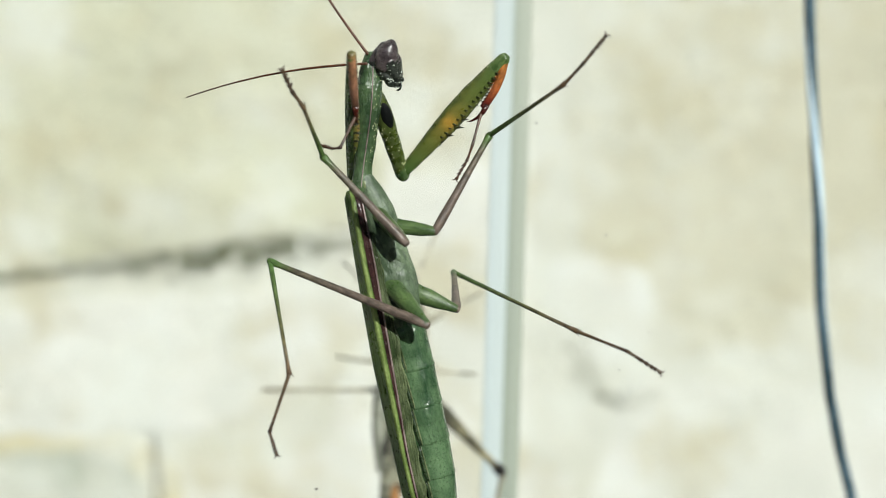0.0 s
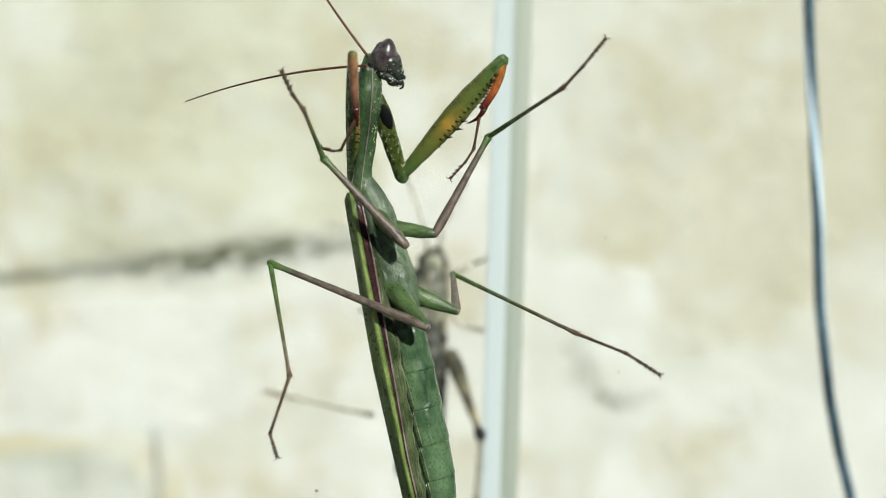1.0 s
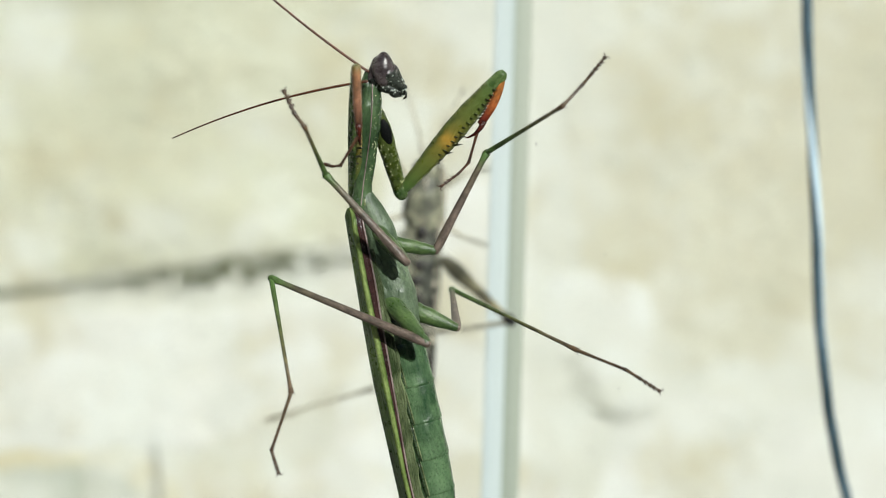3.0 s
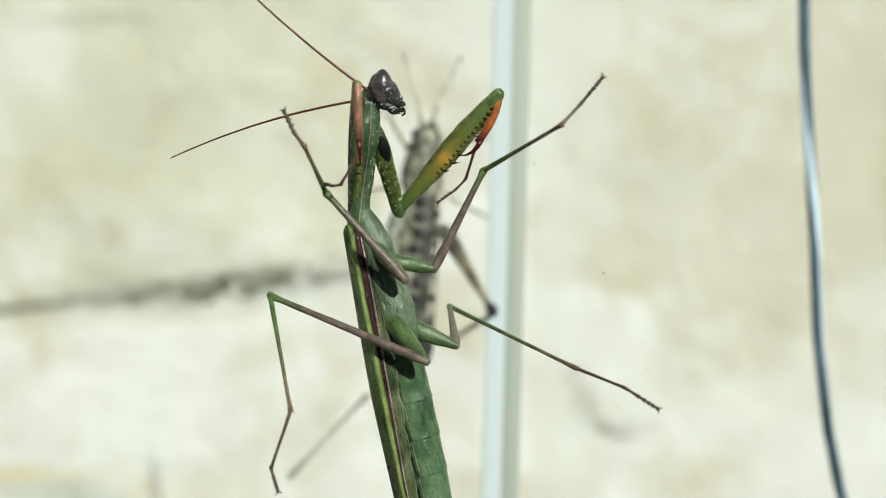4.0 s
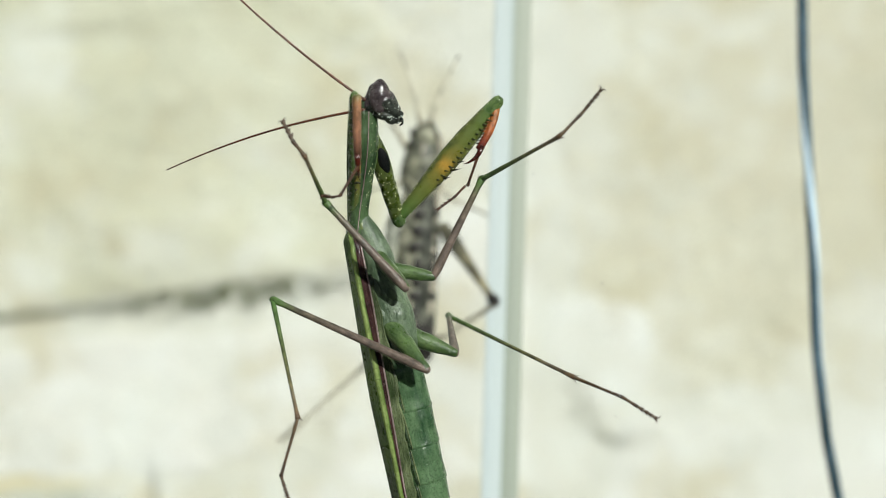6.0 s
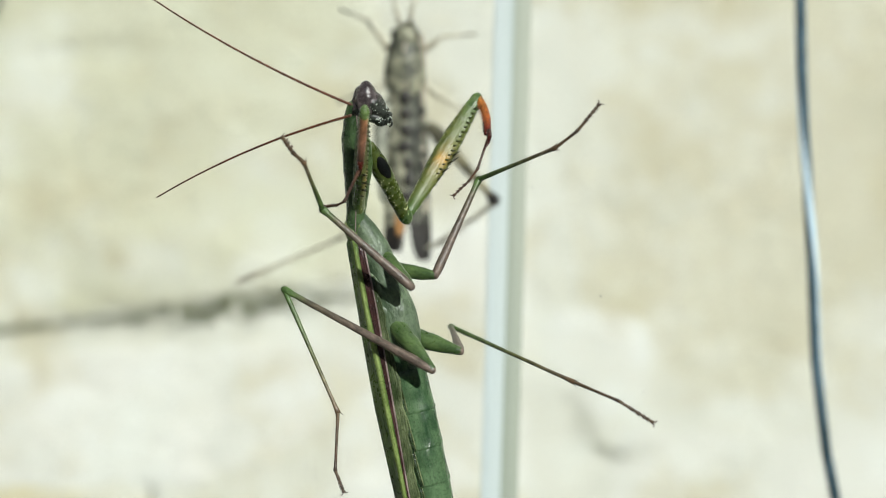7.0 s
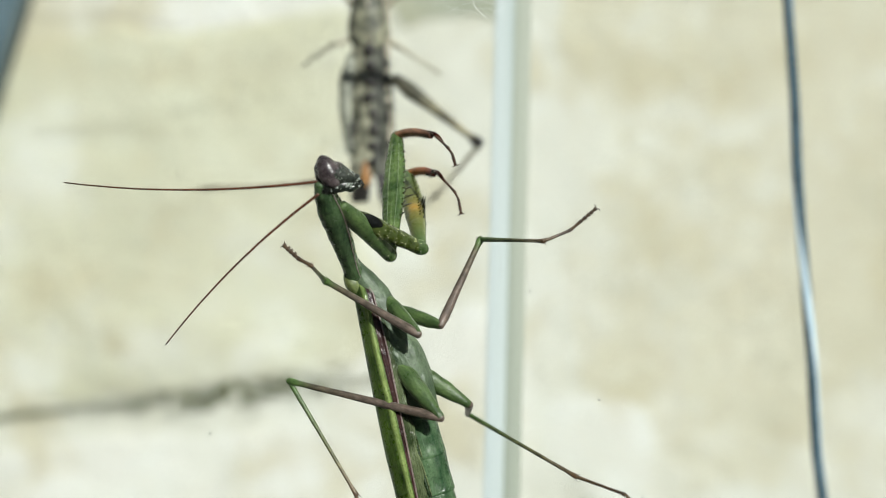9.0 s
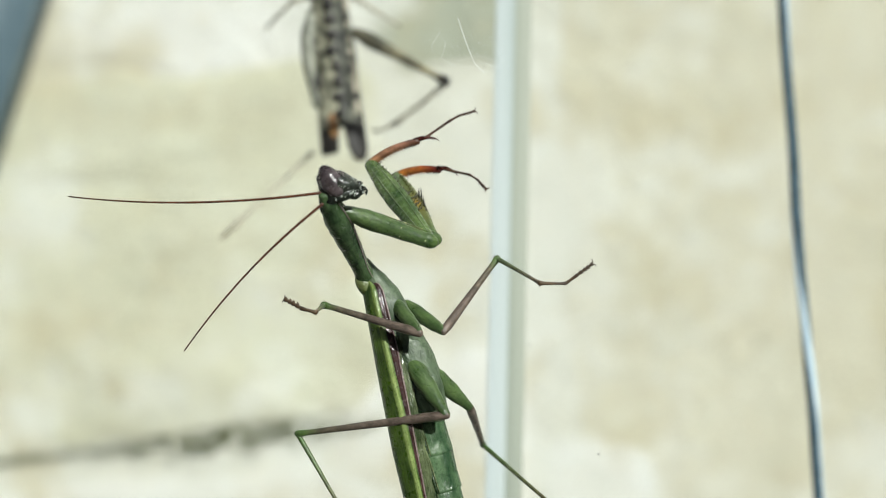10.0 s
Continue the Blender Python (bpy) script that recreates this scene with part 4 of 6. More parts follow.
def build_leg(mantis, kind, lc, lf, lt, lx, lm=0.0, thick=1.0):
    """Walking leg: green coxa, mauve femur, thin tibia, jointed tarsus; lm is the last piece of a long hind foot."""
    c = 1.0 if kind == "hind" else 0.82
    coxa = part(kind + "_coxa", tube(spread([(-2.6, 0.8, 0.8), (-0.8, 1.20 * c, 1.0 * c), (lc * 0.3, 1.16 * c, 0.98 * c), (lc * 0.7, 0.82, 0.78), (lc * 0.92, 0.62, 0.62), (lc, 0.55, 0.55)], 0.35), 16), skin_coxa, mantis, "green " + kind + " coxa")
    t = thick
    part("trochanter", tube([(lc * 0.86, 0.60, 0.60), (lc * 0.90, 0.66, 0.65), (lc * 0.94, 0.62, 0.62), (lc * 0.99, 0.46, 0.46)], 14), skin_coxa, coxa, "green ring at the end of the coxa")
    femur = part(kind + "_femur", tube(spread([(-0.2, 0.50 * t, 0.5 * t), (1.2, 0.62 * t, 0.6 * t), (lf * 0.3, 0.55 * t, 0.52 * t), (lf * 0.7, 0.43 * t, 0.42 * t), (lf * 0.93, 0.40 * t, 0.4 * t), (lf - 0.3, 0.5 * t, 0.46 * t), (lf + 0.1, 0.42 * t, 0.4 * t)], 0.6), 14), skin_femur, mantis, "slender mauve-brown " + kind + " femur with a green knee")
    knee = bmesh.new()
    ellipsoid(knee, (0, 0, lf), (0.47 * t, 0.42 * t, 0.5 * t), 12, 8)
    part("knee", knee, skin_green, femur, "green knee")
    for s in (1, -1):
        part("spine", thorn(bmesh.new(), (s * 0.34 * t, 0, lf - 0.5), (s * 0.62 * t, 0, lf + 0.25), 0.12, 5), skin_femur, femur)
    tibia = part(kind + "_tibia", tube(spread([(0, 0.34 * t, 0.34 * t), (1.0, 0.34 * t, 0.32 * t), (lt * 0.5, 0.26 * t, 0.26 * t), (lt * 0.92, 0.25 * t, 0.25 * t), (lt, 0.36 * t, 0.33 * t)], 0.6), 12), skin_tibia, mantis, "thin green-brown " + kind + " tibia")
    for s in (1, -1):
        part("spur", thorn(bmesh.new(), (s * 0.2, 0, lt - 0.1), (s * 0.55, 0.1, lt + 0.75), 0.11, 5), skin_tarsus, tibia)
    out = [coxa, femur, tibia]
    if lm:
        foot = part(kind + "_tarsus", tube(spread([(0, 0.24, 0.24), (lx * 0.5, 0.19, 0.19), (lx * 0.93, 0.2, 0.2), (lx, 0.28, 0.28)], 0.4), 10), skin_tarsus, mantis, "long brown basal foot joint")
        out += [foot, build_tarsus(mantis, kind + "_foot_tip", lm, 0.23)]
    else:
        out.append(build_tarsus(mantis, kind + "_tarsus", lx, 0.28, kink=0.25))
    return out


# ---- grasshopper ----
def build_hopper():
    """Grasshopper seen from its back: z runs to the tail, y points up from its back, x to its right."""
    root = thing("grasshopper", "mottled grey-brown grasshopper climbing on the rear glass pane", "grasshopper")
    part("abdomen", tube(spread([(12, 2.3, 2.2, 0, -0.6), (18, 2.4, 2.3, 0, -0.6), (26, 1.9, 1.9, 0, -0.7), (33, 1.2, 1.3, 0, -0.8)], 1.0), 18), hop_body, root)
    part("thorax", tube(spread([(6, 2.7, 2.6, 0, -0.5), (10, 2.9, 2.8, 0, -0.6), (15, 2.5, 2.4, 0, -0.6)], 1.0), 18), hop_body, root)
    part("pronotum", tube(spread([(3.2, 2.7, 2.3, 0, 0.1), (5.0, 3.1, 2.6, 0, 0.2), (7.5, 3.5, 2.75, 0, 0.2), (10.5, 3.2, 2.3, 0, 0.4), (13.0, 1.2, 0.9, 0, 1.6)], 0.7), 20), hop_body, root, "saddle-shaped mottled pronotum")
    flank = bmesh.new()
    for k in range(10):
        ellipsoid(flank, (2.75 + 0.25 * math.sin(k), 0.3, 3.5 + 3.0 * k), (0.75, 0.9, 2.2), 10, 8)
    part("flank_stripe", flank, hop_pale, root, "pale tan stripe along the flank")
    keel = part("keel", wire_tube([Vector((0, 2.62 if 4 < z < 11 else 2.4, z)) * MM for z in (3.2, 5, 7.5, 10, 12)], 0.28 * MM, 6), hop_pale, root, "pale keel")
    head = bmesh.new()
    ellipsoid(head, (0.2, -0.1, 2.0), (2.6, 2.3, 2.2), 18, 12)
    ellipsoid(head, (0.75, -0.5, 0.5), (1.35, 1.6, 1.4), 14, 10)
    head = part("head", head, hop_body, root)
    for s in (1, -1):
        eye = bmesh.new()
        ellipsoid(eye, (s * 1.75, 0.7, 1.6), (0.7, 0.85, 1.0), 12, 8)
        part("eye", eye, hop_dark, head, "dark oval eye")
        part("antenna", wire_tube([Vector(p) * MM for p in ((s * 0.7, 0.8, 0.4), (s * 1.6, 1.2, -3.5), (s * 3.2, 1.4, -8), (s * 5.0, 1.2, -12))], [0.36 * MM, 0.34 * MM, 0.32 * MM, 0.26 * MM], 6), hop_shin, root, "short grey-brown antenna")
    for s in (1, -1):                                  # folded wings, like a narrow roof
        bm = bmesh.new()
        st = []
        for k in range(34):
            z = 9 + (31 + (0.0 if s > 0 else -1.6)) * k / 33
            w = float(np.interp(z, [9, 14, 22, 32, 38, 40], [1.8, 3.2, 3.7, 3.3, 2.8, 1.6]))
            c = s * float(np.interp(z, [9, 14, 26, 34, 40], [1.3, 1.4, 1.55, 1.9, 2.3]))
            st.append((z, w * 0.68, 0.55, c * 1.15, 1.5 - 0.02 * z))
        loft([ring_of(bm, q[0] * MM, q[1] * MM, q[2] * MM, q[3] * MM, q[4] * MM, 14, -s * 0.55) for q in st], bm)
        bm.normal_update()
        for f in bm.faces:
            c = f.calc_center_median() / MM
            if 33.6 < c.z:
                f.material_index = 1
            elif abs(c.x) > 3.9 and c.z > 13:
                f.material_index = 2
        wing = part("wing", bm, [hop_wing if s < 0 else hop_wing_dark, hop_dark, hop_pale if s > 0 else hop_body], root, "folded mottled tan wing with a black tip")
        if s < 0:
            patch = bmesh.new()
            ellipsoid(patch, (-1.2, 1.65, 33.6), (0.95, 0.5, 2.5), 12, 8)
            part("orange_patch", patch, hop_orange, wing, "small orange patch near the wing tip")
        rnd = random.Random(5 + s)
        for k in range(6):
            sp = bmesh.new()
            r = rnd.uniform(0.35, 0.8)
            z = 14 + 3.6 * k + rnd.uniform(-1.2, 1.2)
            ellipsoid(sp, (s * rnd.uniform(2.0, 3.4), 1.55 - 0.02 * z, z), (r * 0.8, 0.40, r * rnd.uniform(0.9, 2.2)), 10, 6)
            part("wing_spot", sp, hop_dark if rnd.random() < 0.6 else hop_body, wing, "dark wing spot")
    rnd = random.Random(11)
    for k in range(8):                                 # dark diamonds along the closed wings, with pale gaps
        z = 12.5 + 2.75 * k
        bl = bmesh.new()
        r = rnd.uniform(0.75, 1.2)
        ellipsoid(bl, (rnd.uniform(-0.35, 0.35), 2.75 - 0.02 * z, z), (r * 1.1, 0.55, rnd.uniform(0.75, 1.3)), 12, 8)
        for v in bl.verts:
            v.co.x += 0.35 * MM * noise.noise(v.co * 900)
        part("back_blotch", bl, hop_dark, root)
    for pts in (((1.3, 12), (1.7, 20), (1.9, 28), (1.6, 34)), ((-2.9, 13), (-3.3, 20), (-3.2, 27))):
        part("wing_streak", wire_tube([Vector((x, (2.15 if x > 0 else 1.3) - 0.02 * z, z)) * MM for x, z in pts], [0.3 * MM] + [0.55 * MM] * (len(pts) - 2) + [0.25 * MM], 8), hop_wing_dark if pts[0][0] > 0 else hop_body, root, "dark streak along the wing")
    for s, z0, reach, fall in ((1, 5, 8.5, -5.0), (-1, 5, 8.0, -10.0), (1, 9.5, 8.0, 5.0), (-1, 9.5, 8.5, 2.5)):
        leg = part("leg", wire_tube([Vector(p) * MM for p in ((s * 2.0, -1.0, z0), (s * (2 + reach * 0.45), 0.6, z0 + fall * 0.5), (s * (2 + reach * 0.52), 0.5, z0 + fall * 0.6))], [0.7 * MM, 0.5 * MM, 0.38 * MM], 8), hop_shin, root, "short grey walking leg")
        part("shin", wire_tube([Vector(p) * MM for p in ((s * (2 + reach * 0.5), 0.5, z0 + fall * 0.58), (s * (2 + reach * 0.9), -5.5, z0 + fall * 0.8), (s * (2 + reach * 1.25), -11.0, z0 + fall))], [0.36 * MM, 0.3 * MM, 0.28 * MM], 8), hop_shin, leg)
    femur = part("hind_femur", tube(spread([(0, 1.0, 0.9), (3.5, 1.35, 1.05), (7.5, 1.05, 0.9), (13, 0.72, 0.7), (16.6, 0.58, 0.6), (18.0, 0.95, 0.9), (18.8, 0.8, 0.8)], 0.7), 16), hop_leg, root, "thick banded hind femur with a black knee")
    shin = part("hind_tibia", tube([(0, 0.55, 0.55), (2, 0.42, 0.42), (11, 0.38, 0.38), (14, 0.5, 0.45)], 10), hop_shin, root, "grey spined hind tibia")
    for k in range(7):
        part("spine", thorn(bmesh.new(), (0.3, 0, 3.5 + 1.5 * k), (1.0, 0, 4.2 + 1.5 * k), 0.12, 5), hop_dark, shin)
    part("foot", tube([(13.8, 0.4, 0.35), (16.0, 0.3, 0.3, -0.5), (18.0, 0.35, 0.3, -1.2)], 8), hop_shin, shin)
    other = part("hind_tibia", tube([(0, 0.5, 0.5), (3, 0.4, 0.4), (15, 0.38, 0.38), (17.5, 0.6, 0.55), (22, 0.36, 0.36)], 10), hop_shin, root, "grey hind tibia stretched backwards")
    thigh = part("hind_femur", tube(spread([(13, 1.1, 1.3, -3.0, 0.0), (17, 1.5, 1.6, -3.9, 0.2), (22, 1.3, 1.3, -4.3, 0.4), (27, 0.9, 0.8, -4.1, 0.2), (29.5, 1.0, 0.9, -3.7, 0.0)], 0.8), 14), hop_thigh, root, "thick banded hind femur held along the body")
    for ob in root.children_recursive:                 # a large one, about 50 mm long
        ob.data.transform(Matrix.Scale(1.226, 4))
    return root, femur, shin, other


# ---- small marks ----
def build_specks():
    """Dust grains on the front pane and silk threads on it."""
    spots = ((19.3, 392.6, 0.16), (11.0, 405.8, 0.13), (11.4, 400.0, 0.10), (24.5, 381.0, 0.12), (21.0, 376.5, 0.10), (30.5, 409.0, 0.09), (24.0, 396.0, 0.08), (-15.2, 362.1, 0.22), (-27.8, 388.6, 0.14), (28.0, 421.0, 0.1), (12.5, 431.0, 0.09), (36.0, 433.0, 0.1), (19.0, 437.0, 0.1))
    for x, z, r in spots:
        bm = bmesh.new()
        ellipsoid(bm, (0, 0, 0), (r, 0.03, r * 0.8), 8, 6)
        ob = tagged(new("dust_speck", mesh_of("dust_speck", bm, dust_grey)), "tiny grey dust speck stuck on the glass", "dust speck", "dust specks on the pane")
        ob.location = (x * MM, 0.0003 * 0.1, z * MM)
    rnd = random.Random(3)
    bm = bmesh.new()
    for k in range(90):
        x, z = rnd.gauss(23.0, 2.6), rnd.gauss(377.0, 3.0)
        ellipsoid(bm, (x, 0.02, z), (0.035, 0.02, 0.035), 5, 4)
    for k in range(70):                                # loose web with dust caught in it
        x, z = rnd.gauss(4.2, 2.6), rnd.gauss(442.6, 0.8)
        ellipsoid(bm, (x, 0.03, z), (rnd.uniform(0.02, 0.07), 0.02, rnd.uniform(0.02, 0.05)), 5, 4)
    tagged(new("fine_dust", mesh_of("fine_dust", bm, silk)), "patch of fine pale dust on the glass", "dust", kind="stuff")
    for pts in (((3.6, 466), (4.4, 463.5), (5.2, 461), (6.6, 457.5), (8.4, 455.8)), ((-0.8, 458), (-1.2, 461), (0.2, 463.2), (1.3, 461), (0.5, 458.5), (2.5, 457.2), (5.0, 456.8), (8.5, 457.6), (11.5, 456.4)), ((3, 455.6), (6, 456.8), (9, 455.8), (12, 457.8)), ((1.5, 456.6), (4, 458.2), (7.5, 458.8), (10, 458.2))):
        bm = wire_tube([(x * 0.676 * MM, 0.0004 + 0.0002 * math.sin(i * 2), (405.5 + (z - 405.5) * 0.676) * MM) for i, (x, z) in enumerate(pts)], (0.034 if len(pts) == 5 else 0.013) * MM, 6)
        tagged(new("silk_thread", mesh_of("silk_thread", bm, silk)), "loose white silk thread on the front glass", "thread", "silk threads")


build_ground()
build_sky_blocks()
build_wall()
build_moss()
build_panes()
build_wire()
build_post()
mantis = thing("mantis", "green praying mantis with purple-edged wings clinging to the glass", "mantis")
thorax = build_thorax(mantis)
abdomen = build_abdomen(mantis)
prothorax = build_prothorax(mantis, 15.87)
head = build_head(mantis)
antenna_a = build_antenna(mantis, 34.0, 1.0)
antenna_b = build_antenna(mantis, 29.0, -0.9)
fore_l = build_fore_leg(mantis, 1, 11.6, 20.4, 8.3, 4.6, 3.7)
fore_r = build_fore_leg(mantis, -1, 11.2, 20.6, 7.6, 4.6, 4.8)
mid_l = build_leg(mantis, "mid", 5.97, 14.92, 8.69, 5.2)
mid_r = build_leg(mantis, "mid", 5.27, 14.39, 15.44, 3.61, 4.18)
hind_l = build_leg(mantis, "hind", 6.59, 22.67, 17.72, 7.39, 2.93)
hind_r = build_leg(mantis, "hind", 5.79, 15.43, 26.65, 7.66, 4.89)
hopper, hop_femur, hop_tibia, hop_other = build_hopper()
build_specks()


# ---- what moves ----
def limbs(base, rows, turned=False, rolled=0):
    """Rows of time and two joints, in millimetres in the world, as poses in the space of a thing whose own poses are base.
    turned: the limb holds its narrow side out until 7 s and then swings round by 9.5 s. rolled: degrees by which the body leans over from 7 to 9.5 s."""
    out = []
    for r in rows:
        a = radians(float(np.interp(r[0], [7, 8, 8.5, 9, 9.5], [90, 60, 40, 15, 0]))) if turned else -radians(float(np.interp(r[0], [7, 9.5], [0, rolled])))
        out.append((r[0], base[r[0]].inverted() @ aim([v * MM for v in r[1:4]], [v * MM for v in r[4:7]], (-math.sin(a), -math.cos(a), 0))))
    return out


def motions():
    here = {t: Matrix.Translation((x * MM, y * MM, z * MM)) for t, x, y, z in (
        (0, -10.52, 14.00, 398.22),
        (1, -10.55, 14.00, 398.31),
        (1.4, -10.56, 14.00, 398.34),
        (2.5, -10.60, 14.00, 398.44),
        (4.5, -10.89, 14.00, 398.89),
        (5.5, -10.89, 14.00, 398.89),
        (7, -11.27, 14.00, 401.09),
        (7.5, -11.27, 14.00, 402.40),
        (8, -11.26, 14.00, 403.85),
        (8.5, -11.51, 14.00, 404.71),
        (9, -11.30, 14.00, 407.87),
        (9.5, -9.76, 14.00, 412.47),
        (10, -9.76, 14.00, 414.76),
    )}
    walk(mantis, list(here.items()))
    walk(thorax, limbs(here, [
        (0, -10.52, 14, 398.22, -5.8, 14, 384.42),
        (1, -10.55, 14, 398.31, -5.84, 14, 384.51),
        (1.4, -10.56, 14, 398.34, -5.86, 14, 384.54),
        (2.5, -10.6, 14, 398.44, -5.9, 14, 384.64),
        (4.5, -10.89, 14, 398.89, -6.07, 14, 385.13),
        (5.5, -10.89, 14, 398.89, -6.07, 14, 385.13),
        (7, -11.27, 14, 401.09, -5.58, 14, 387.66),
        (7.5, -11.27, 14, 402.4, -5.19, 14, 389.14),
        (8, -11.26, 14, 403.85, -5.2, 14, 390.59),
        (8.5, -11.51, 14, 404.71, -4.72, 14, 391.8),
        (9, -11.3, 14, 407.87, -3.98, 14, 395.26),
        (9.5, -9.76, 14, 412.47, -2.74, 14, 399.69),
        (10, -9.76, 14, 414.76, -2.64, 14, 402.04),
    ], rolled=14))
    walk(abdomen, limbs(here, [
        (0, -10.52, 14, 398.22, -1.63, 14, 357.83),
        (1, -10.55, 14, 398.31, -1.66, 14, 357.92),
        (1.4, -10.56, 14, 398.34, -1.67, 14, 357.95),
        (2.5, -10.6, 14, 398.44, -1.71, 14, 358.05),
        (4.5, -10.82, 14, 398.81, -1.93, 14, 358.42),
        (5.5, -10.82, 14, 398.81, -1.93, 14, 358.42),
        (7, -10.3, 14, 400.34, -1.26, 14, 359.98),
        (7.5, -9.94, 14, 401.7, -0.25, 14, 361.49),
        (8, -9.7, 14, 402.09, -0.18, 14, 361.84),
        (8.5, -9.34, 14, 403.01, 0.2, 14, 362.77),
        (9, -9.37, 14, 407.56, 0.87, 14, 367.49),
        (9.5, -8.18, 14, 412.64, 1.25, 14, 372.37),
        (10, -8.12, 14, 414.95, 1.72, 14, 374.78),
    ], rolled=14))
    walk(prothorax, limbs(here, [
        (0, -9.23, 14, 414.04, -10.52, 14, 398.22),
        (1, -9.22, 12.72, 414.07, -10.55, 14, 398.31),
        (1.4, -9.25, 12.73, 414.11, -10.56, 14, 398.34),
        (2.5, -9.32, 12.72, 414.21, -10.6, 14, 398.44),
        (4.5, -9.46, 12.8, 414.65, -10.89, 14, 398.89),
        (5.5, -9.47, 12.79, 414.65, -10.89, 14, 398.89),
        (7, -10.94, 7.47, 415.55, -11.27, 14, 401.09),
        (7.5, -11.61, 7.08, 416.68, -11.27, 14, 402.4),
        (8, -11.95, 3.97, 416.13, -11.26, 14, 403.85),
        (8.5, -13.66, 3.68, 416.57, -11.51, 14, 404.71),
        (9, -14.45, 2.65, 418.5, -11.3, 14, 407.87),
        (9.5, -13.68, 1.68, 421.67, -9.76, 14, 412.47),
        (10, -13.78, 1.64, 423.86, -9.76, 14, 414.76),
    ], rolled=35))
    walk(head, limbs(here, [
        (0, -9.23, 14, 414.04, -5.75, 14.29, 411.52),
        (1, -9.22, 12.72, 414.07, -5.45, 12.99, 412.01),
        (1.4, -9.25, 12.73, 414.11, -5.38, 12.99, 412.25),
        (2.5, -9.32, 12.72, 414.21, -5.22, 12.94, 412.94),
        (4.5, -9.46, 12.8, 414.65, -5.37, 13.02, 413.36),
        (5.5, -9.47, 12.79, 414.65, -5.37, 13.01, 413.37),
        (7, -10.94, 7.47, 415.55, -6.75, 7.73, 414.62),
        (7.5, -11.61, 7.08, 416.68, -7.32, 7.3, 416.48),
        (8, -11.95, 3.97, 416.13, -7.77, 4.1, 417.11),
        (8.5, -13.66, 3.68, 416.57, -9.41, 3.88, 417.25),
        (9, -14.45, 2.65, 418.5, -10.26, 2.84, 419.43),
        (9.5, -13.68, 1.68, 421.67, -9.64, 1.78, 423.15),
        (10, -13.78, 1.64, 423.86, -9.71, 1.75, 425.22),
    ]))
    walk(fore_l[0], limbs(here, [
        (0, -8.81, 14.4, 410.13, -11.91, 18.15, 399.07),
        (1, -8.82, 13.51, 410.25, -11.84, 17.22, 399.16),
        (1.4, -8.84, 13.51, 410.32, -11.83, 17.08, 399.19),
        (2.5, -8.9, 13.51, 410.51, -11.8, 16.64, 399.29),
        (4.5, -9.05, 13.56, 410.88, -11.73, 15.68, 399.51),
        (5.5, -9.05, 13.55, 410.88, -11.73, 15.67, 399.51),
        (7, -9.81, 8.86, 411.06, -11.19, 15.1, 401.38),
        (7.5, -10.28, 8.41, 412.7, -8.43, 14.11, 402.77),
        (8, -10.18, 5.85, 413.52, -7.78, 11.64, 403.76),
        (8.5, -11.97, 5.47, 414.24, -7.87, 11.8, 405.43),
        (9, -11.85, 5.37, 416.1, -6.67, 14.25, 410.73),
        (9.5, -10.95, 4.55, 420.04, -1.66, 10.53, 416.53),
        (10, -11.18, 4.34, 422.38, -1.1, 9.12, 419.18),
    ]))
    walk(fore_l[1], limbs(here, [
        (0, -11.91, 18.15, 399.07, -11.04, 4.02, 414.32),
        (1, -11.84, 17.22, 399.16, -10.88, 3.34, 414.63),
        (1.4, -11.83, 17.08, 399.19, -10.83, 3.29, 414.74),
        (2.5, -11.8, 16.64, 399.29, -10.69, 3.11, 415.06),
        (4.5, -11.73, 15.68, 399.51, -10.34, 2.62, 415.66),
        (5.5, -11.73, 15.67, 399.51, -10.34, 2.62, 415.66),
        (7, -11.19, 15.1, 401.38, -9.25, 0.06, 415.03),
        (7.5, -8.43, 14.11, 402.77, -0.58, 1.61, 416.85),
        (8, -7.78, 11.64, 403.76, -0.37, 5.67, 421.81),
        (8.5, -7.87, 11.8, 405.43, -2.16, 5.68, 424.02),
        (9, -6.67, 14.25, 410.73, -6.17, 24.78, 428.19),
        (9.5, -1.66, 10.53, 416.53, -8.3, 24.36, 429.97),
        (10, -1.1, 9.12, 419.18, -9.81, 22.92, 431.42),
    ], True))
    walk(fore_l[2], limbs(here, [
        (0, -11.04, 4.02, 414.32, -10.82, 8.36, 407.06),
        (1, -10.88, 3.34, 414.63, -10.69, 7.16, 407.08),
        (1.4, -10.83, 3.29, 414.74, -10.65, 6.94, 407.1),
        (2.5, -10.69, 3.11, 415.06, -10.54, 6.15, 407.16),
        (4.5, -10.34, 2.62, 415.66, -10.04, 2.94, 407.2),
        (5.5, -10.34, 2.62, 415.66, -10.04, 2.95, 407.21),
        (7, -9.25, 0.06, 415.03, -10.12, 4.82, 408.29),
        (7.5, -0.58, 1.61, 416.85, -1.67, 5.89, 409.83),
        (8, -0.37, 5.67, 421.81, 0.93, 11.59, 416.14),
        (8.5, -2.16, 5.68, 424.02, 0.7, 13.16, 421.87),
        (9, -6.17, 24.78, 428.19, -0.67, 18.63, 427.35),
        (9.5, -8.3, 24.36, 429.97, -1.03, 21.09, 432.29),
        (10, -9.81, 22.92, 431.42, -2.27, 22.46, 434.86),
    ], True))
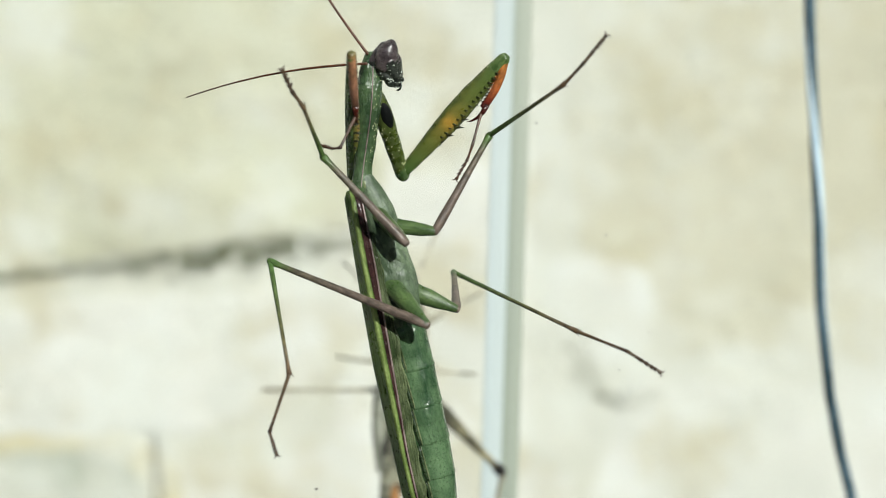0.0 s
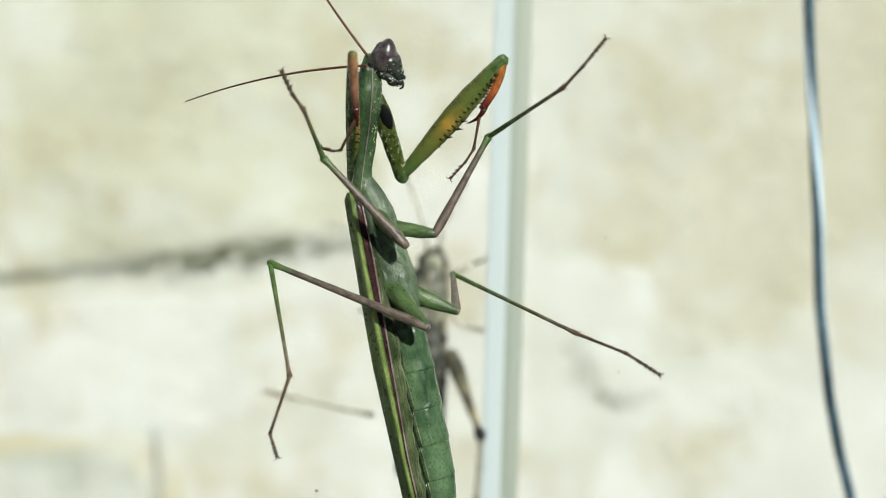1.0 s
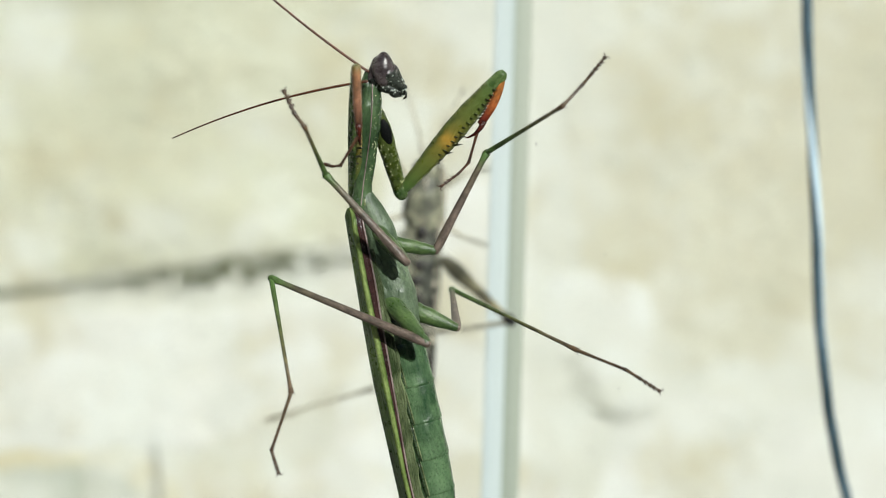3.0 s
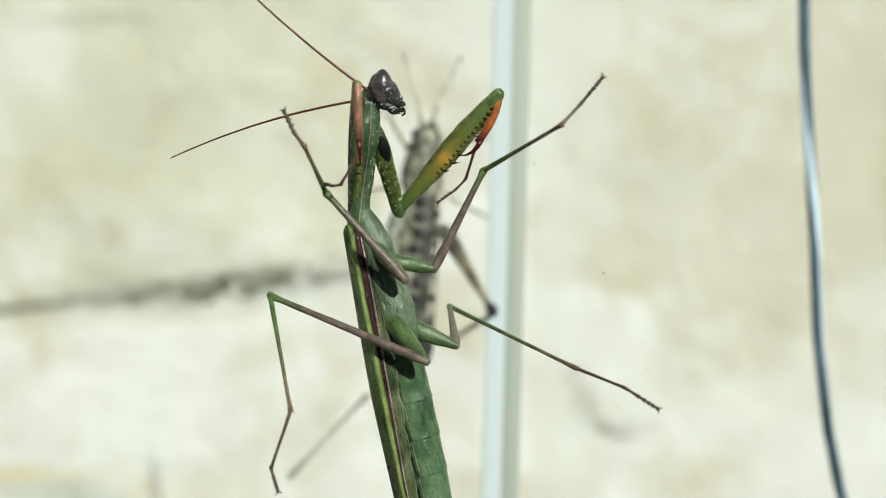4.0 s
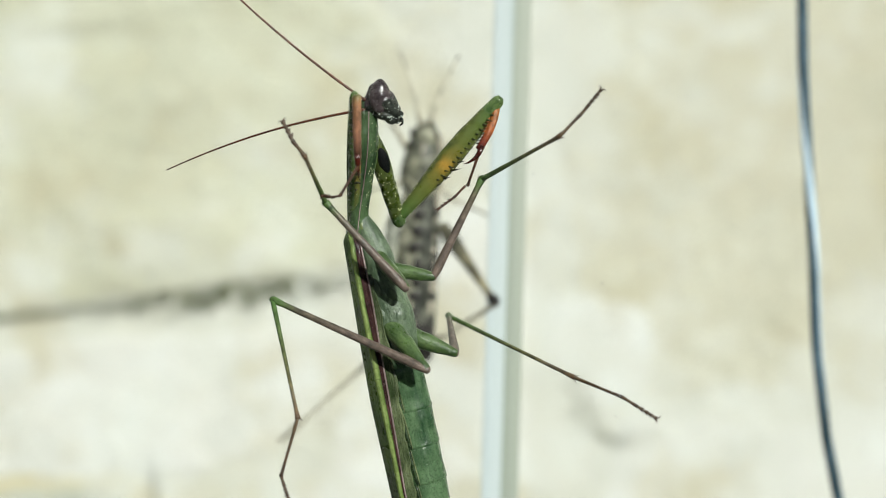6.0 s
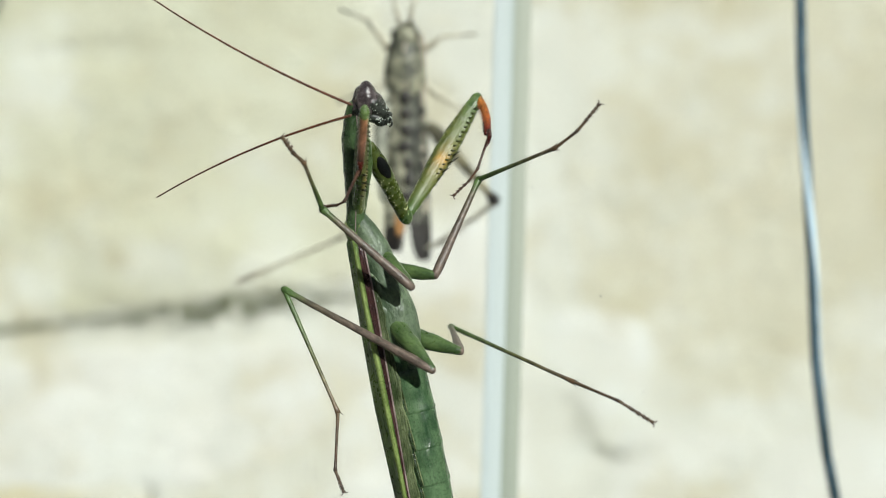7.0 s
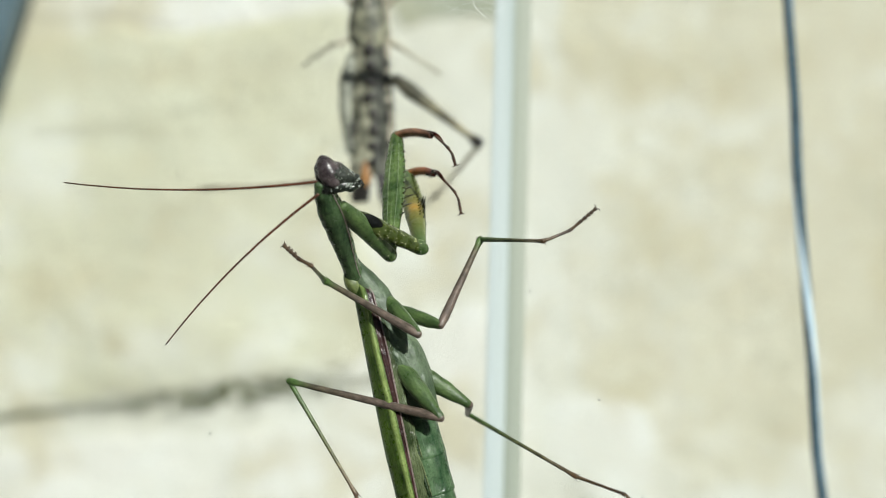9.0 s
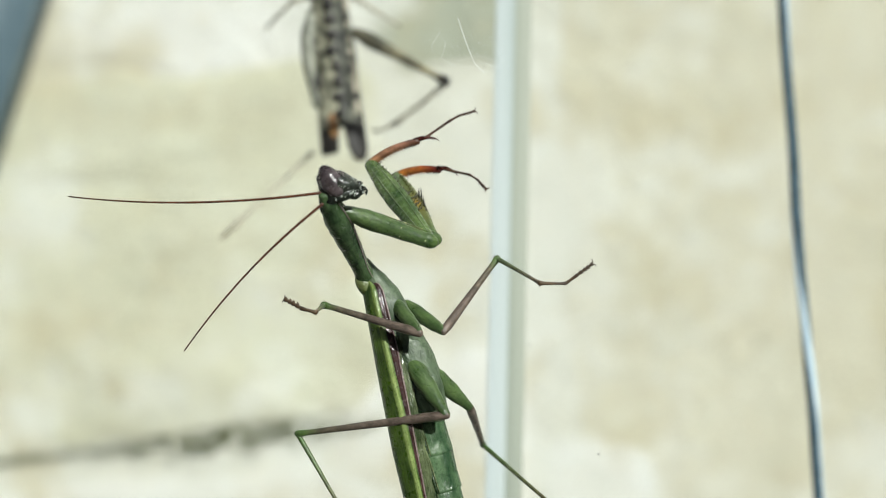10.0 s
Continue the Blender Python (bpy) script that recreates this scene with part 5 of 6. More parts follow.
    walk(fore_l[3], limbs(here, [
        (0, -10.82, 8.36, 407.06, -12.72, 7.16, 403.04),
        (1, -10.69, 7.16, 407.08, -12.75, 8.24, 403.11),
        (1.4, -10.65, 6.94, 407.1, -12.82, 7.99, 403.18),
        (2.5, -10.54, 6.15, 407.16, -12.9, 7.11, 403.33),
        (4.5, -10.04, 2.94, 407.2, -12.4, 2.79, 403.25),
        (5.5, -10.04, 2.95, 407.21, -12.42, 2.79, 403.28),
        (7, -10.12, 4.82, 408.29, -12.07, 4.7, 404.12),
        (7.5, -1.67, 5.89, 409.83, -2.97, 5.95, 405.41),
        (8, 0.93, 11.59, 416.14, 0.55, 7.61, 413.86),
        (8.5, 0.7, 13.16, 421.87, 0.48, 9.96, 418.58),
        (9, -0.67, 18.63, 427.35, 1.1, 14.98, 425.18),
        (9.5, -1.03, 21.09, 432.29, 3, 20.66, 434.46),
        (10, -2.27, 22.46, 434.86, 1.53, 21.97, 437.4),
    ]))
    walk(fore_l[4], limbs(here, [
        (0, -12.72, 7.16, 403.04, -15.34, 9.75, 403.37),
        (1, -12.75, 8.24, 403.11, -15.27, 10.94, 403.38),
        (1.4, -12.82, 7.99, 403.18, -15.27, 10.75, 403.44),
        (2.5, -12.9, 7.11, 403.33, -15.35, 9.87, 403.59),
        (4.5, -12.4, 2.79, 403.25, -14.88, 5.53, 403.38),
        (5.5, -12.42, 2.79, 403.28, -14.97, 5.48, 403.32),
        (7, -12.07, 4.7, 404.12, -14.72, 7.21, 403.53),
        (7.5, -2.97, 5.95, 405.41, -4.37, 5.89, 401.99),
        (8, 0.55, 7.61, 413.86, 0.2, 4.65, 411.67),
        (8.5, 0.48, 9.96, 418.58, 0.84, 7.31, 416.02),
        (9, 1.1, 14.98, 425.18, 2.06, 12.49, 422.61),
        (9.5, 3, 20.66, 434.46, 6.62, 20.41, 435.18),
        (10, 1.53, 21.97, 437.4, 4.98, 21.61, 438.68),
    ]))
    walk(fore_r[0], limbs(here, [
        (0, -8.5, 15.2, 409.77, -5.43, 19.31, 399.82),
        (1, -8.52, 14.31, 409.9, -5.49, 18.29, 399.88),
        (1.4, -8.54, 14.31, 409.97, -5.52, 18.18, 399.9),
        (2.5, -8.6, 14.31, 410.16, -5.61, 17.84, 399.96),
        (4.5, -8.75, 14.36, 410.54, -5.88, 17, 400.04),
        (5.5, -8.75, 14.35, 410.54, -5.88, 16.99, 400.04),
        (7, -9.01, 11.16, 410.76, -4.79, 17.04, 402.21),
        (7.5, -9.42, 10.88, 412.13, -3.6, 15.37, 403.67),
        (8, -9.56, 8.46, 412.77, -2.86, 12.73, 404.88),
        (8.5, -11.17, 8.14, 413.56, -3, 11.94, 406.91),
        (9, -11.32, 7.88, 415.56, -2.51, 13.55, 411.6),
        (9.5, -10.42, 6.94, 419.68, -0.94, 12.28, 417.02),
        (10, -10.63, 6.64, 422.26, -0.68, 11.07, 419.64),
    ]))
    walk(fore_r[1], limbs(here, [
        (0, -5.43, 19.31, 399.82, 7.94, 14.5, 414.73),
        (1, -5.49, 18.29, 399.88, 7.76, 13.26, 414.82),
        (1.4, -5.52, 18.18, 399.9, 7.72, 13.31, 414.91),
        (2.5, -5.61, 17.84, 399.96, 7.6, 13.42, 415.14),
        (4.5, -5.88, 17, 400.04, 7.34, 12.73, 415.24),
        (5.5, -5.88, 16.99, 400.04, 7.34, 12.71, 415.24),
        (7, -4.79, 17.04, 402.21, 5.03, 23.76, 419.03),
        (7.5, -3.6, 15.37, 403.67, 2.17, 25.93, 420.39),
        (8, -2.86, 12.73, 404.88, 0.33, 25.75, 420.53),
        (8.5, -3, 11.94, 406.91, -3, 27.17, 420.78),
        (9, -2.51, 13.55, 411.6, -4.72, 30.37, 423.29),
        (9.5, -0.94, 12.28, 417.02, -5.83, 29.18, 427.74),
        (10, -0.68, 11.07, 419.64, -6.4, 27.75, 430.3),
    ]))
    walk(fore_r[2], limbs(here, [
        (0, 7.94, 14.5, 414.73, 4.95, 14.91, 407.76),
        (1, 7.76, 13.26, 414.82, 4.77, 13.66, 407.85),
        (1.4, 7.72, 13.31, 414.91, 4.73, 13.7, 407.93),
        (2.5, 7.6, 13.42, 415.14, 4.62, 13.81, 408.16),
        (4.5, 7.34, 12.73, 415.24, 4.28, 13.08, 408.3),
        (5.5, 7.34, 12.71, 415.24, 4.28, 13.06, 408.3),
        (7, 5.03, 23.76, 419.03, 6.38, 19.35, 412.99),
        (7.5, 2.17, 25.93, 420.39, 5.77, 21.23, 415.63),
        (8, 0.33, 25.75, 420.53, 4.6, 20.29, 417.41),
        (8.5, -3, 27.17, 420.78, 1.5, 21.35, 418.87),
        (9, -4.72, 30.37, 423.29, -0.31, 24.21, 422.64),
        (9.5, -5.83, 29.18, 427.74, 0.78, 25.42, 427.92),
        (10, -6.4, 27.75, 430.3, 0.83, 25.49, 430.96),
    ]))
    walk(fore_r[3], limbs(here, [
        (0, 4.95, 14.91, 407.76, 3.79, 13.76, 403.46),
        (1, 4.77, 13.66, 407.85, 3.98, 13.76, 403.32),
        (1.4, 4.73, 13.7, 407.93, 3.53, 12.94, 403.55),
        (2.5, 4.62, 13.81, 408.16, 3.39, 13.92, 403.73),
        (4.5, 4.28, 13.08, 408.3, 3, 14.76, 404.21),
        (5.5, 4.28, 13.06, 408.3, 2.94, 14.55, 404.16),
        (7, 6.38, 19.35, 412.99, 4.89, 18.46, 408.73),
        (7.5, 5.77, 21.23, 415.63, 6.24, 19.03, 411.62),
        (8, 4.6, 20.29, 417.41, 5.41, 18.81, 413.13),
        (8.5, 1.5, 21.35, 418.87, 3.19, 19.42, 415.05),
        (9, -0.31, 24.21, 422.64, 2.07, 21.46, 419.83),
        (9.5, 0.78, 25.42, 427.92, 4.36, 22.88, 426.55),
        (10, 0.83, 25.49, 430.96, 4.34, 22.77, 429.76),
    ]))
    walk(fore_r[4], limbs(here, [
        (0, 3.79, 13.76, 403.46, 1.7, 13.76, 399.14),
        (1, 3.98, 13.76, 403.32, 0.96, 13.75, 399.59),
        (1.4, 3.53, 12.94, 403.55, 0.21, 12.93, 400.09),
        (2.5, 3.39, 13.92, 403.73, -0.23, 13.7, 400.58),
        (4.5, 3, 14.76, 404.21, -0.71, 14.73, 401.16),
        (5.5, 2.94, 14.55, 404.16, -0.76, 14.51, 401.1),
        (7, 4.89, 18.46, 408.73, 1.66, 18.54, 405.17),
        (7.5, 6.24, 19.03, 411.62, 4.92, 15.85, 408.27),
        (8, 5.41, 18.81, 413.13, 4.36, 16.66, 408.97),
        (8.5, 3.19, 19.42, 415.05, 2.61, 16.43, 411.34),
        (9, 2.07, 21.46, 419.83, 2.88, 18.02, 416.58),
        (9.5, 4.36, 22.88, 426.55, 6.07, 19.25, 423.91),
        (10, 4.34, 22.77, 429.76, 6.45, 19.23, 427.31),
    ]))
    walk(mid_l[0], limbs(here, [
        (0, -7.88, 12, 394.27, -4.66, 8, 391.24),
        (1, -7.91, 12, 394.33, -4.66, 8.07, 391.23),
        (1.4, -7.92, 12, 394.35, -4.66, 8.1, 391.23),
        (2.5, -7.95, 12, 394.42, -4.66, 8.18, 391.23),
        (4.5, -8.03, 12, 394.64, -4.67, 8.46, 391.21),
        (5.5, -8.03, 12, 394.64, -4.67, 8.46, 391.21),
        (7, -6.71, 12, 396.3, -3.8, 7.71, 393.34),
        (7.5, -6.34, 12, 397.6, -3.08, 7.99, 394.61),
        (8, -6.17, 12, 398.44, -2.91, 8.13, 395.29),
        (8.5, -6.03, 12, 399.51, -2.76, 7.91, 396.65),
        (9, -5.82, 12, 403.53, -2.77, 7.96, 400.37),
        (9.5, -5.16, 12, 407.7, -2.33, 7.44, 405.12),
        (10, -5.01, 12, 410.33, -2.54, 7.49, 407.31),
    ]))
    walk(mid_l[1], limbs(here, [
        (0, -4.66, 8, 391.24, -14.99, 9, 401.95),
        (1, -4.66, 8.07, 391.23, -14.9, 8.06, 402.08),
        (1.4, -4.66, 8.1, 391.23, -14.8, 7.02, 402.12),
        (2.5, -4.66, 8.18, 391.23, -14.73, 7.12, 402.19),
        (4.5, -4.67, 8.46, 391.21, -14.59, 7.43, 402.3),
        (5.5, -4.67, 8.46, 391.21, -14.59, 7.43, 402.3),
        (7, -3.8, 7.71, 393.34, -14.95, 6.53, 403.18),
        (7.5, -3.08, 7.99, 394.61, -14.68, 10.55, 403.64),
        (8, -2.91, 8.13, 395.29, -14.58, 11.92, 403.76),
        (8.5, -2.76, 7.91, 396.65, -14.57, 12.23, 404.69),
        (9, -2.77, 7.96, 400.37, -15.14, 12.55, 407.32),
        (9.5, -2.33, 7.44, 405.12, -14.98, 13.67, 409.98),
        (10, -2.54, 7.49, 407.31, -15.4, 14, 411.15),
    ]))
    walk(mid_l[2], limbs(here, [
        (0, -14.99, 9, 401.95, -16.83, 3, 407.96),
        (1, -14.9, 8.06, 402.08, -16.7, 1.87, 407.91),
        (1.4, -14.8, 7.02, 402.12, -16.58, 0.73, 407.85),
        (2.5, -14.73, 7.12, 402.19, -16.59, 0.79, 407.86),
        (4.5, -14.59, 7.43, 402.3, -16.62, 1.09, 407.88),
        (5.5, -14.59, 7.43, 402.3, -16.62, 1.08, 407.88),
        (7, -14.95, 6.53, 403.18, -16.61, 0.11, 408.81),
        (7.5, -14.68, 10.55, 403.64, -16.24, 3.4, 408.32),
        (8, -14.58, 11.92, 403.76, -16.07, 4.36, 407.79),
        (8.5, -14.57, 12.23, 404.69, -15.75, 4.34, 408.15),
        (9, -15.14, 12.55, 407.32, -16.11, 4.09, 409.07),
        (9.5, -14.98, 13.67, 409.98, -15.57, 4.99, 409.88),
        (10, -15.4, 14, 411.15, -15.63, 5.4, 409.95),
    ]))
    walk(mid_l[3], limbs(here, [
        (0, -16.83, 3, 407.96, -19.04, 0.9, 412.17),
        (1, -16.7, 1.87, 407.91, -19.09, 0.55, 412.33),
        (1.4, -16.58, 0.73, 407.85, -19.15, 1.79, 412.24),
        (2.5, -16.59, 0.79, 407.86, -19.16, 1.86, 412.25),
        (4.5, -16.62, 1.09, 407.88, -19.2, 2.17, 412.26),
        (5.5, -16.62, 1.08, 407.88, -19.2, 2.17, 412.26),
        (7, -16.61, 0.11, 408.81, -19.52, 2.97, 412.03),
        (7.5, -16.24, 3.4, 408.32, -19.56, 4.29, 412.22),
        (8, -16.07, 4.36, 407.79, -19.22, 3.71, 411.87),
        (8.5, -15.75, 4.34, 408.15, -19.43, 4.33, 411.82),
        (9, -16.11, 4.09, 409.07, -19.78, 6.7, 411.67),
        (9.5, -15.57, 4.99, 409.88, -19.62, 7.6, 411.84),
        (10, -15.63, 5.4, 409.95, -19.76, 8.02, 411.69),
    ]))
    walk(mid_r[0], limbs(here, [
        (0, -6.15, 14, 393.1, -1.02, 13, 392.41),
        (1, -6.18, 14, 393.16, -1.02, 13.22, 392.4),
        (1.4, -6.19, 14, 393.18, -1.02, 13.33, 392.4),
        (2.5, -6.22, 14, 393.25, -1.03, 13.99, 392.36),
        (4.5, -6.3, 14, 393.32, -1.11, 13.98, 392.37),
        (5.5, -6.3, 14, 393.32, -1.11, 13.98, 392.38),
        (7, -5.67, 14, 395.26, -0.81, 12.08, 394.6),
        (7.5, -5.15, 14, 396.57, -0.21, 12.25, 395.96),
        (8, -4.52, 14, 397.27, 0.19, 11.79, 396.45),
        (8.5, -4.24, 14, 398.72, 0.11, 11.15, 397.84),
        (9, -3.87, 14, 402.77, 0.11, 10.79, 401.47),
        (9.5, -2.99, 14, 407.51, 0.55, 10.53, 405.7),
        (10, -2.82, 14, 410, 0.56, 10.78, 407.56),
    ]))
    walk(mid_r[1], limbs(here, [
        (0, -1.02, 13, 392.41, 6.02, 15, 404.8),
        (1, -1.02, 13.22, 392.4, 5.91, 14.57, 404.94),
        (1.4, -1.02, 13.33, 392.4, 5.87, 14.31, 404.99),
        (2.5, -1.03, 13.99, 392.36, 5.7, 13.4, 405.07),
        (4.5, -1.11, 13.98, 392.37, 5.31, 13.48, 405.24),
        (5.5, -1.11, 13.98, 392.38, 5.31, 13.46, 405.24),
        (7, -0.81, 12.08, 394.6, 4.97, 15.72, 407.26),
        (7.5, -0.21, 12.25, 395.96, 5.08, 16.39, 408.67),
        (8, 0.19, 11.79, 396.45, 4.92, 17.36, 408.84),
        (8.5, 0.11, 11.15, 397.84, 4.82, 16.61, 410.29),
        (9, 0.11, 10.79, 401.47, 5.48, 17.51, 413),
        (9.5, 0.55, 10.53, 405.7, 7.16, 17.74, 416.24),
        (10, 0.56, 10.78, 407.56, 7.91, 18.02, 417.58),
    ]))
    walk(mid_r[2], limbs(here, [
        (0, 6.02, 15, 404.8, 14.55, 3.5, 410.56),
        (1, 5.91, 14.57, 404.94, 14.51, 3.03, 410.53),
        (1.4, 5.87, 14.31, 404.99, 14.48, 2.75, 410.51),
        (2.5, 5.7, 13.4, 405.07, 14.39, 1.83, 410.45),
        (4.5, 5.31, 13.48, 405.24, 14.43, 2.18, 410.48),
        (5.5, 5.31, 13.46, 405.24, 14.43, 2.17, 410.48),
        (7, 4.97, 15.72, 407.26, 14.14, 3.8, 410.76),
        (7.5, 5.08, 16.39, 408.67, 13.84, 3.95, 411.33),
        (8, 4.92, 17.36, 408.84, 13.93, 5.08, 411.35),
        (8.5, 4.82, 16.61, 410.29, 13.5, 3.9, 411.52),
        (9, 5.48, 17.51, 413, 13.07, 4.1, 412.09),
        (9.5, 7.16, 17.74, 416.24, 13.14, 3.84, 413.21),
        (10, 7.91, 18.02, 417.58, 12.76, 3.96, 413.47),
    ]))
    walk(mid_r[3], limbs(here, [
        (0, 14.55, 3.5, 410.56, 16.75, 2, 413),
        (1, 14.51, 3.03, 410.53, 16.69, 1.5, 412.96),
        (1.4, 14.48, 2.75, 410.51, 16.66, 1.2, 412.93),
        (2.5, 14.39, 1.83, 410.45, 16.81, 2.53, 413.04),
        (4.5, 14.43, 2.18, 410.48, 16.85, 2.89, 413.06),
        (5.5, 14.43, 2.17, 410.48, 16.85, 2.87, 413.06),
        (7, 14.14, 3.8, 410.76, 16.69, 2.19, 412.74),
        (7.5, 13.84, 3.95, 411.33, 16.63, 2.53, 413.12),
        (8, 13.93, 5.08, 411.35, 16.67, 3.59, 413.15),
        (8.5, 13.5, 3.9, 411.52, 16.65, 4.31, 413.24),
        (9, 13.07, 4.1, 412.09, 16.38, 4.55, 413.46),
        (9.5, 13.14, 3.84, 413.21, 16.28, 5.59, 413.52),
        (10, 12.76, 3.96, 413.47, 16.03, 5.49, 413.54),
    ]))
    walk(mid_r[4], limbs(here, [
        (0, 16.75, 2, 413, 19.27, 0.9, 416.15),
        (1, 16.69, 1.5, 412.96, 19.33, 1.37, 416.2),
        (1.4, 16.66, 1.2, 412.93, 19.3, 1.14, 416.17),
        (2.5, 16.81, 2.53, 413.04, 19.36, 1.59, 416.22),
        (4.5, 16.85, 2.89, 413.06, 19.43, 2.11, 416.26),
        (5.5, 16.85, 2.87, 413.06, 19.42, 2.09, 416.26),
        (7, 16.69, 2.19, 412.74, 19.28, 1.56, 415.96),
        (7.5, 16.63, 2.53, 413.12, 19.37, 1.9, 416.22),
        (8, 16.67, 3.59, 413.15, 19.51, 2.97, 416.16),
        (8.5, 16.65, 4.31, 413.24, 19.56, 3.71, 416.17),
        (9, 16.38, 4.55, 413.46, 19.53, 3.96, 416.14),
        (9.5, 16.28, 5.59, 413.52, 19.48, 5.02, 416.14),
        (10, 16.03, 5.49, 413.54, 19.37, 4.93, 415.99),
    ]))
    walk(hind_l[0], limbs(here, [
        (0, -5.84, 11.36, 384.77, -2.05, 7.5, 381.01),
        (1, -5.86, 11.35, 384.81, -2.05, 7.57, 381),
        (1.4, -5.87, 11.35, 384.84, -2.05, 7.6, 380.99),
        (2.5, -5.9, 11.34, 384.88, -2.05, 7.68, 380.98),
        (4.5, -5.88, 11.33, 385.02, -2.05, 7.81, 380.97),
        (5.5, -5.88, 11.33, 385.02, -2.05, 7.81, 380.97),
        (7, -4.93, 11.32, 386.92, -1.14, 7.92, 382.73),
        (7.5, -4.43, 11.33, 388.24, -0.64, 7.79, 384.17),
        (8, -4.3, 11.29, 388.8, -0.31, 8.71, 384.23),
        (8.5, -3.96, 11.29, 390.3, -0.02, 8.41, 385.87),
        (9, -3.73, 11.29, 394.29, 0.11, 8.57, 389.68),
        (9.5, -2.73, 11.29, 399.15, 0.76, 8.25, 394.46),
        (10, -2.42, 11.28, 401.79, 0.91, 8.44, 396.86),
    ]))
    walk(hind_l[1], limbs(here, [
        (0, -2.05, 7.5, 381.01, -22.45, 14, 388.47),
        (1, -2.05, 7.57, 381, -22.46, 13.9, 388.57),
        (1.4, -2.05, 7.6, 380.99, -22.47, 13.86, 388.61),
        (2.5, -2.05, 7.68, 380.98, -22.48, 13.75, 388.72),
        (4.5, -2.05, 7.81, 380.97, -22.56, 13.23, 388.98),
        (5.5, -2.05, 7.81, 380.97, -22.56, 13.22, 388.98),
        (7, -1.14, 7.92, 382.73, -20.71, 13.6, 392.67),
        (7.5, -0.64, 7.79, 384.17, -20.08, 14.41, 393.79),
        (8, -0.31, 8.71, 384.23, -19.76, 14.95, 394.08),
        (8.5, -0.02, 8.41, 385.87, -19.64, 16.42, 393.94),
        (9, 0.11, 8.57, 389.68, -20.36, 17.38, 393.83),
        (9.5, 0.76, 8.25, 394.46, -19.86, 17.66, 394.07),
        (10, 0.91, 8.44, 396.86, -19.25, 18.37, 393.83),
    ]))
    walk(hind_l[2], limbs(here, [
        (0, -22.45, 14, 388.47, -18.63, 2.4, 375.64),
        (1, -22.46, 13.9, 388.57, -18.63, 2.42, 375.64),
        (1.4, -22.47, 13.86, 388.61, -18.63, 2.42, 375.64),
        (2.5, -22.48, 13.75, 388.72, -18.63, 2.44, 375.63),
        (4.5, -22.56, 13.23, 388.98, -18.6, 2.22, 375.67),
        (5.5, -22.56, 13.22, 388.98, -18.6, 2.22, 375.67),
        (7, -20.71, 13.6, 392.67, -13.33, 9.69, 377.04),
        (7.5, -20.08, 14.41, 393.79, -11.43, 12.76, 378.42),
        (8, -19.76, 14.95, 394.08, -11.49, 13.17, 378.51),
        (8.5, -19.64, 16.42, 393.94, -11.29, 14.6, 378.42),
        (9, -20.36, 17.38, 393.83, -11.13, 15.61, 378.82),
        (9.5, -19.86, 17.66, 394.07, -10.67, 15.84, 379.03),
        (10, -19.25, 18.37, 393.83, -10.08, 16.55, 378.78),
    ]))
    walk(hind_l[3], limbs(here, [
        (0, -18.63, 2.4, 375.64, -20.97, 1.6, 368.68),
        (1, -18.63, 2.42, 375.64, -20.97, 1.61, 368.67),
        (1.4, -18.63, 2.42, 375.64, -20.97, 1.61, 368.67),
        (2.5, -18.63, 2.44, 375.63, -20.97, 1.62, 368.67),
        (4.5, -18.6, 2.22, 375.67, -20.95, 1.48, 368.7),
        (5.5, -18.6, 2.22, 375.67, -20.95, 1.48, 368.7),
        (7, -13.33, 9.69, 377.04, -13.56, 8.21, 369.81),
        (7.5, -11.43, 12.76, 378.42, -10.98, 11.36, 371.18),
        (8, -11.49, 13.17, 378.51, -10.71, 11.76, 371.3),
        (8.5, -11.29, 14.6, 378.42, -10.71, 13.16, 371.2),
        (9, -11.13, 15.61, 378.82, -10.48, 14.15, 371.6),
        (9.5, -10.67, 15.84, 379.03, -10.25, 14.34, 371.81),
        (10, -10.08, 16.55, 378.78, -9.92, 15.03, 371.55),
    ]))
    walk(hind_l[4], limbs(here, [
        (0, -20.97, 1.6, 368.68, -20.01, 0.9, 366),
        (1, -20.97, 1.61, 368.67, -20.01, 0.91, 366),
        (1.4, -20.97, 1.61, 368.67, -20.01, 0.92, 366),
        (2.5, -20.97, 1.62, 368.67, -20.02, 0.93, 365.99),
        (4.5, -20.95, 1.48, 368.7, -19.99, 0.75, 366.04),
        (5.5, -20.95, 1.48, 368.7, -19.99, 0.75, 366.04),
        (7, -13.56, 8.21, 369.81, -12.43, 7.71, 367.15),
        (7.5, -10.98, 11.36, 371.18, -9.71, 10.88, 368.58),
        (8, -10.71, 11.76, 371.3, -9.61, 11.24, 368.64),
        (8.5, -10.71, 13.16, 371.2, -9.49, 12.65, 368.58),
        (9, -10.48, 14.15, 371.6, -9.26, 13.63, 368.99),
        (9.5, -10.25, 14.34, 371.81, -9.13, 13.8, 369.16),
        (10, -9.92, 15.03, 371.55, -8.79, 14.5, 368.9),
    ]))
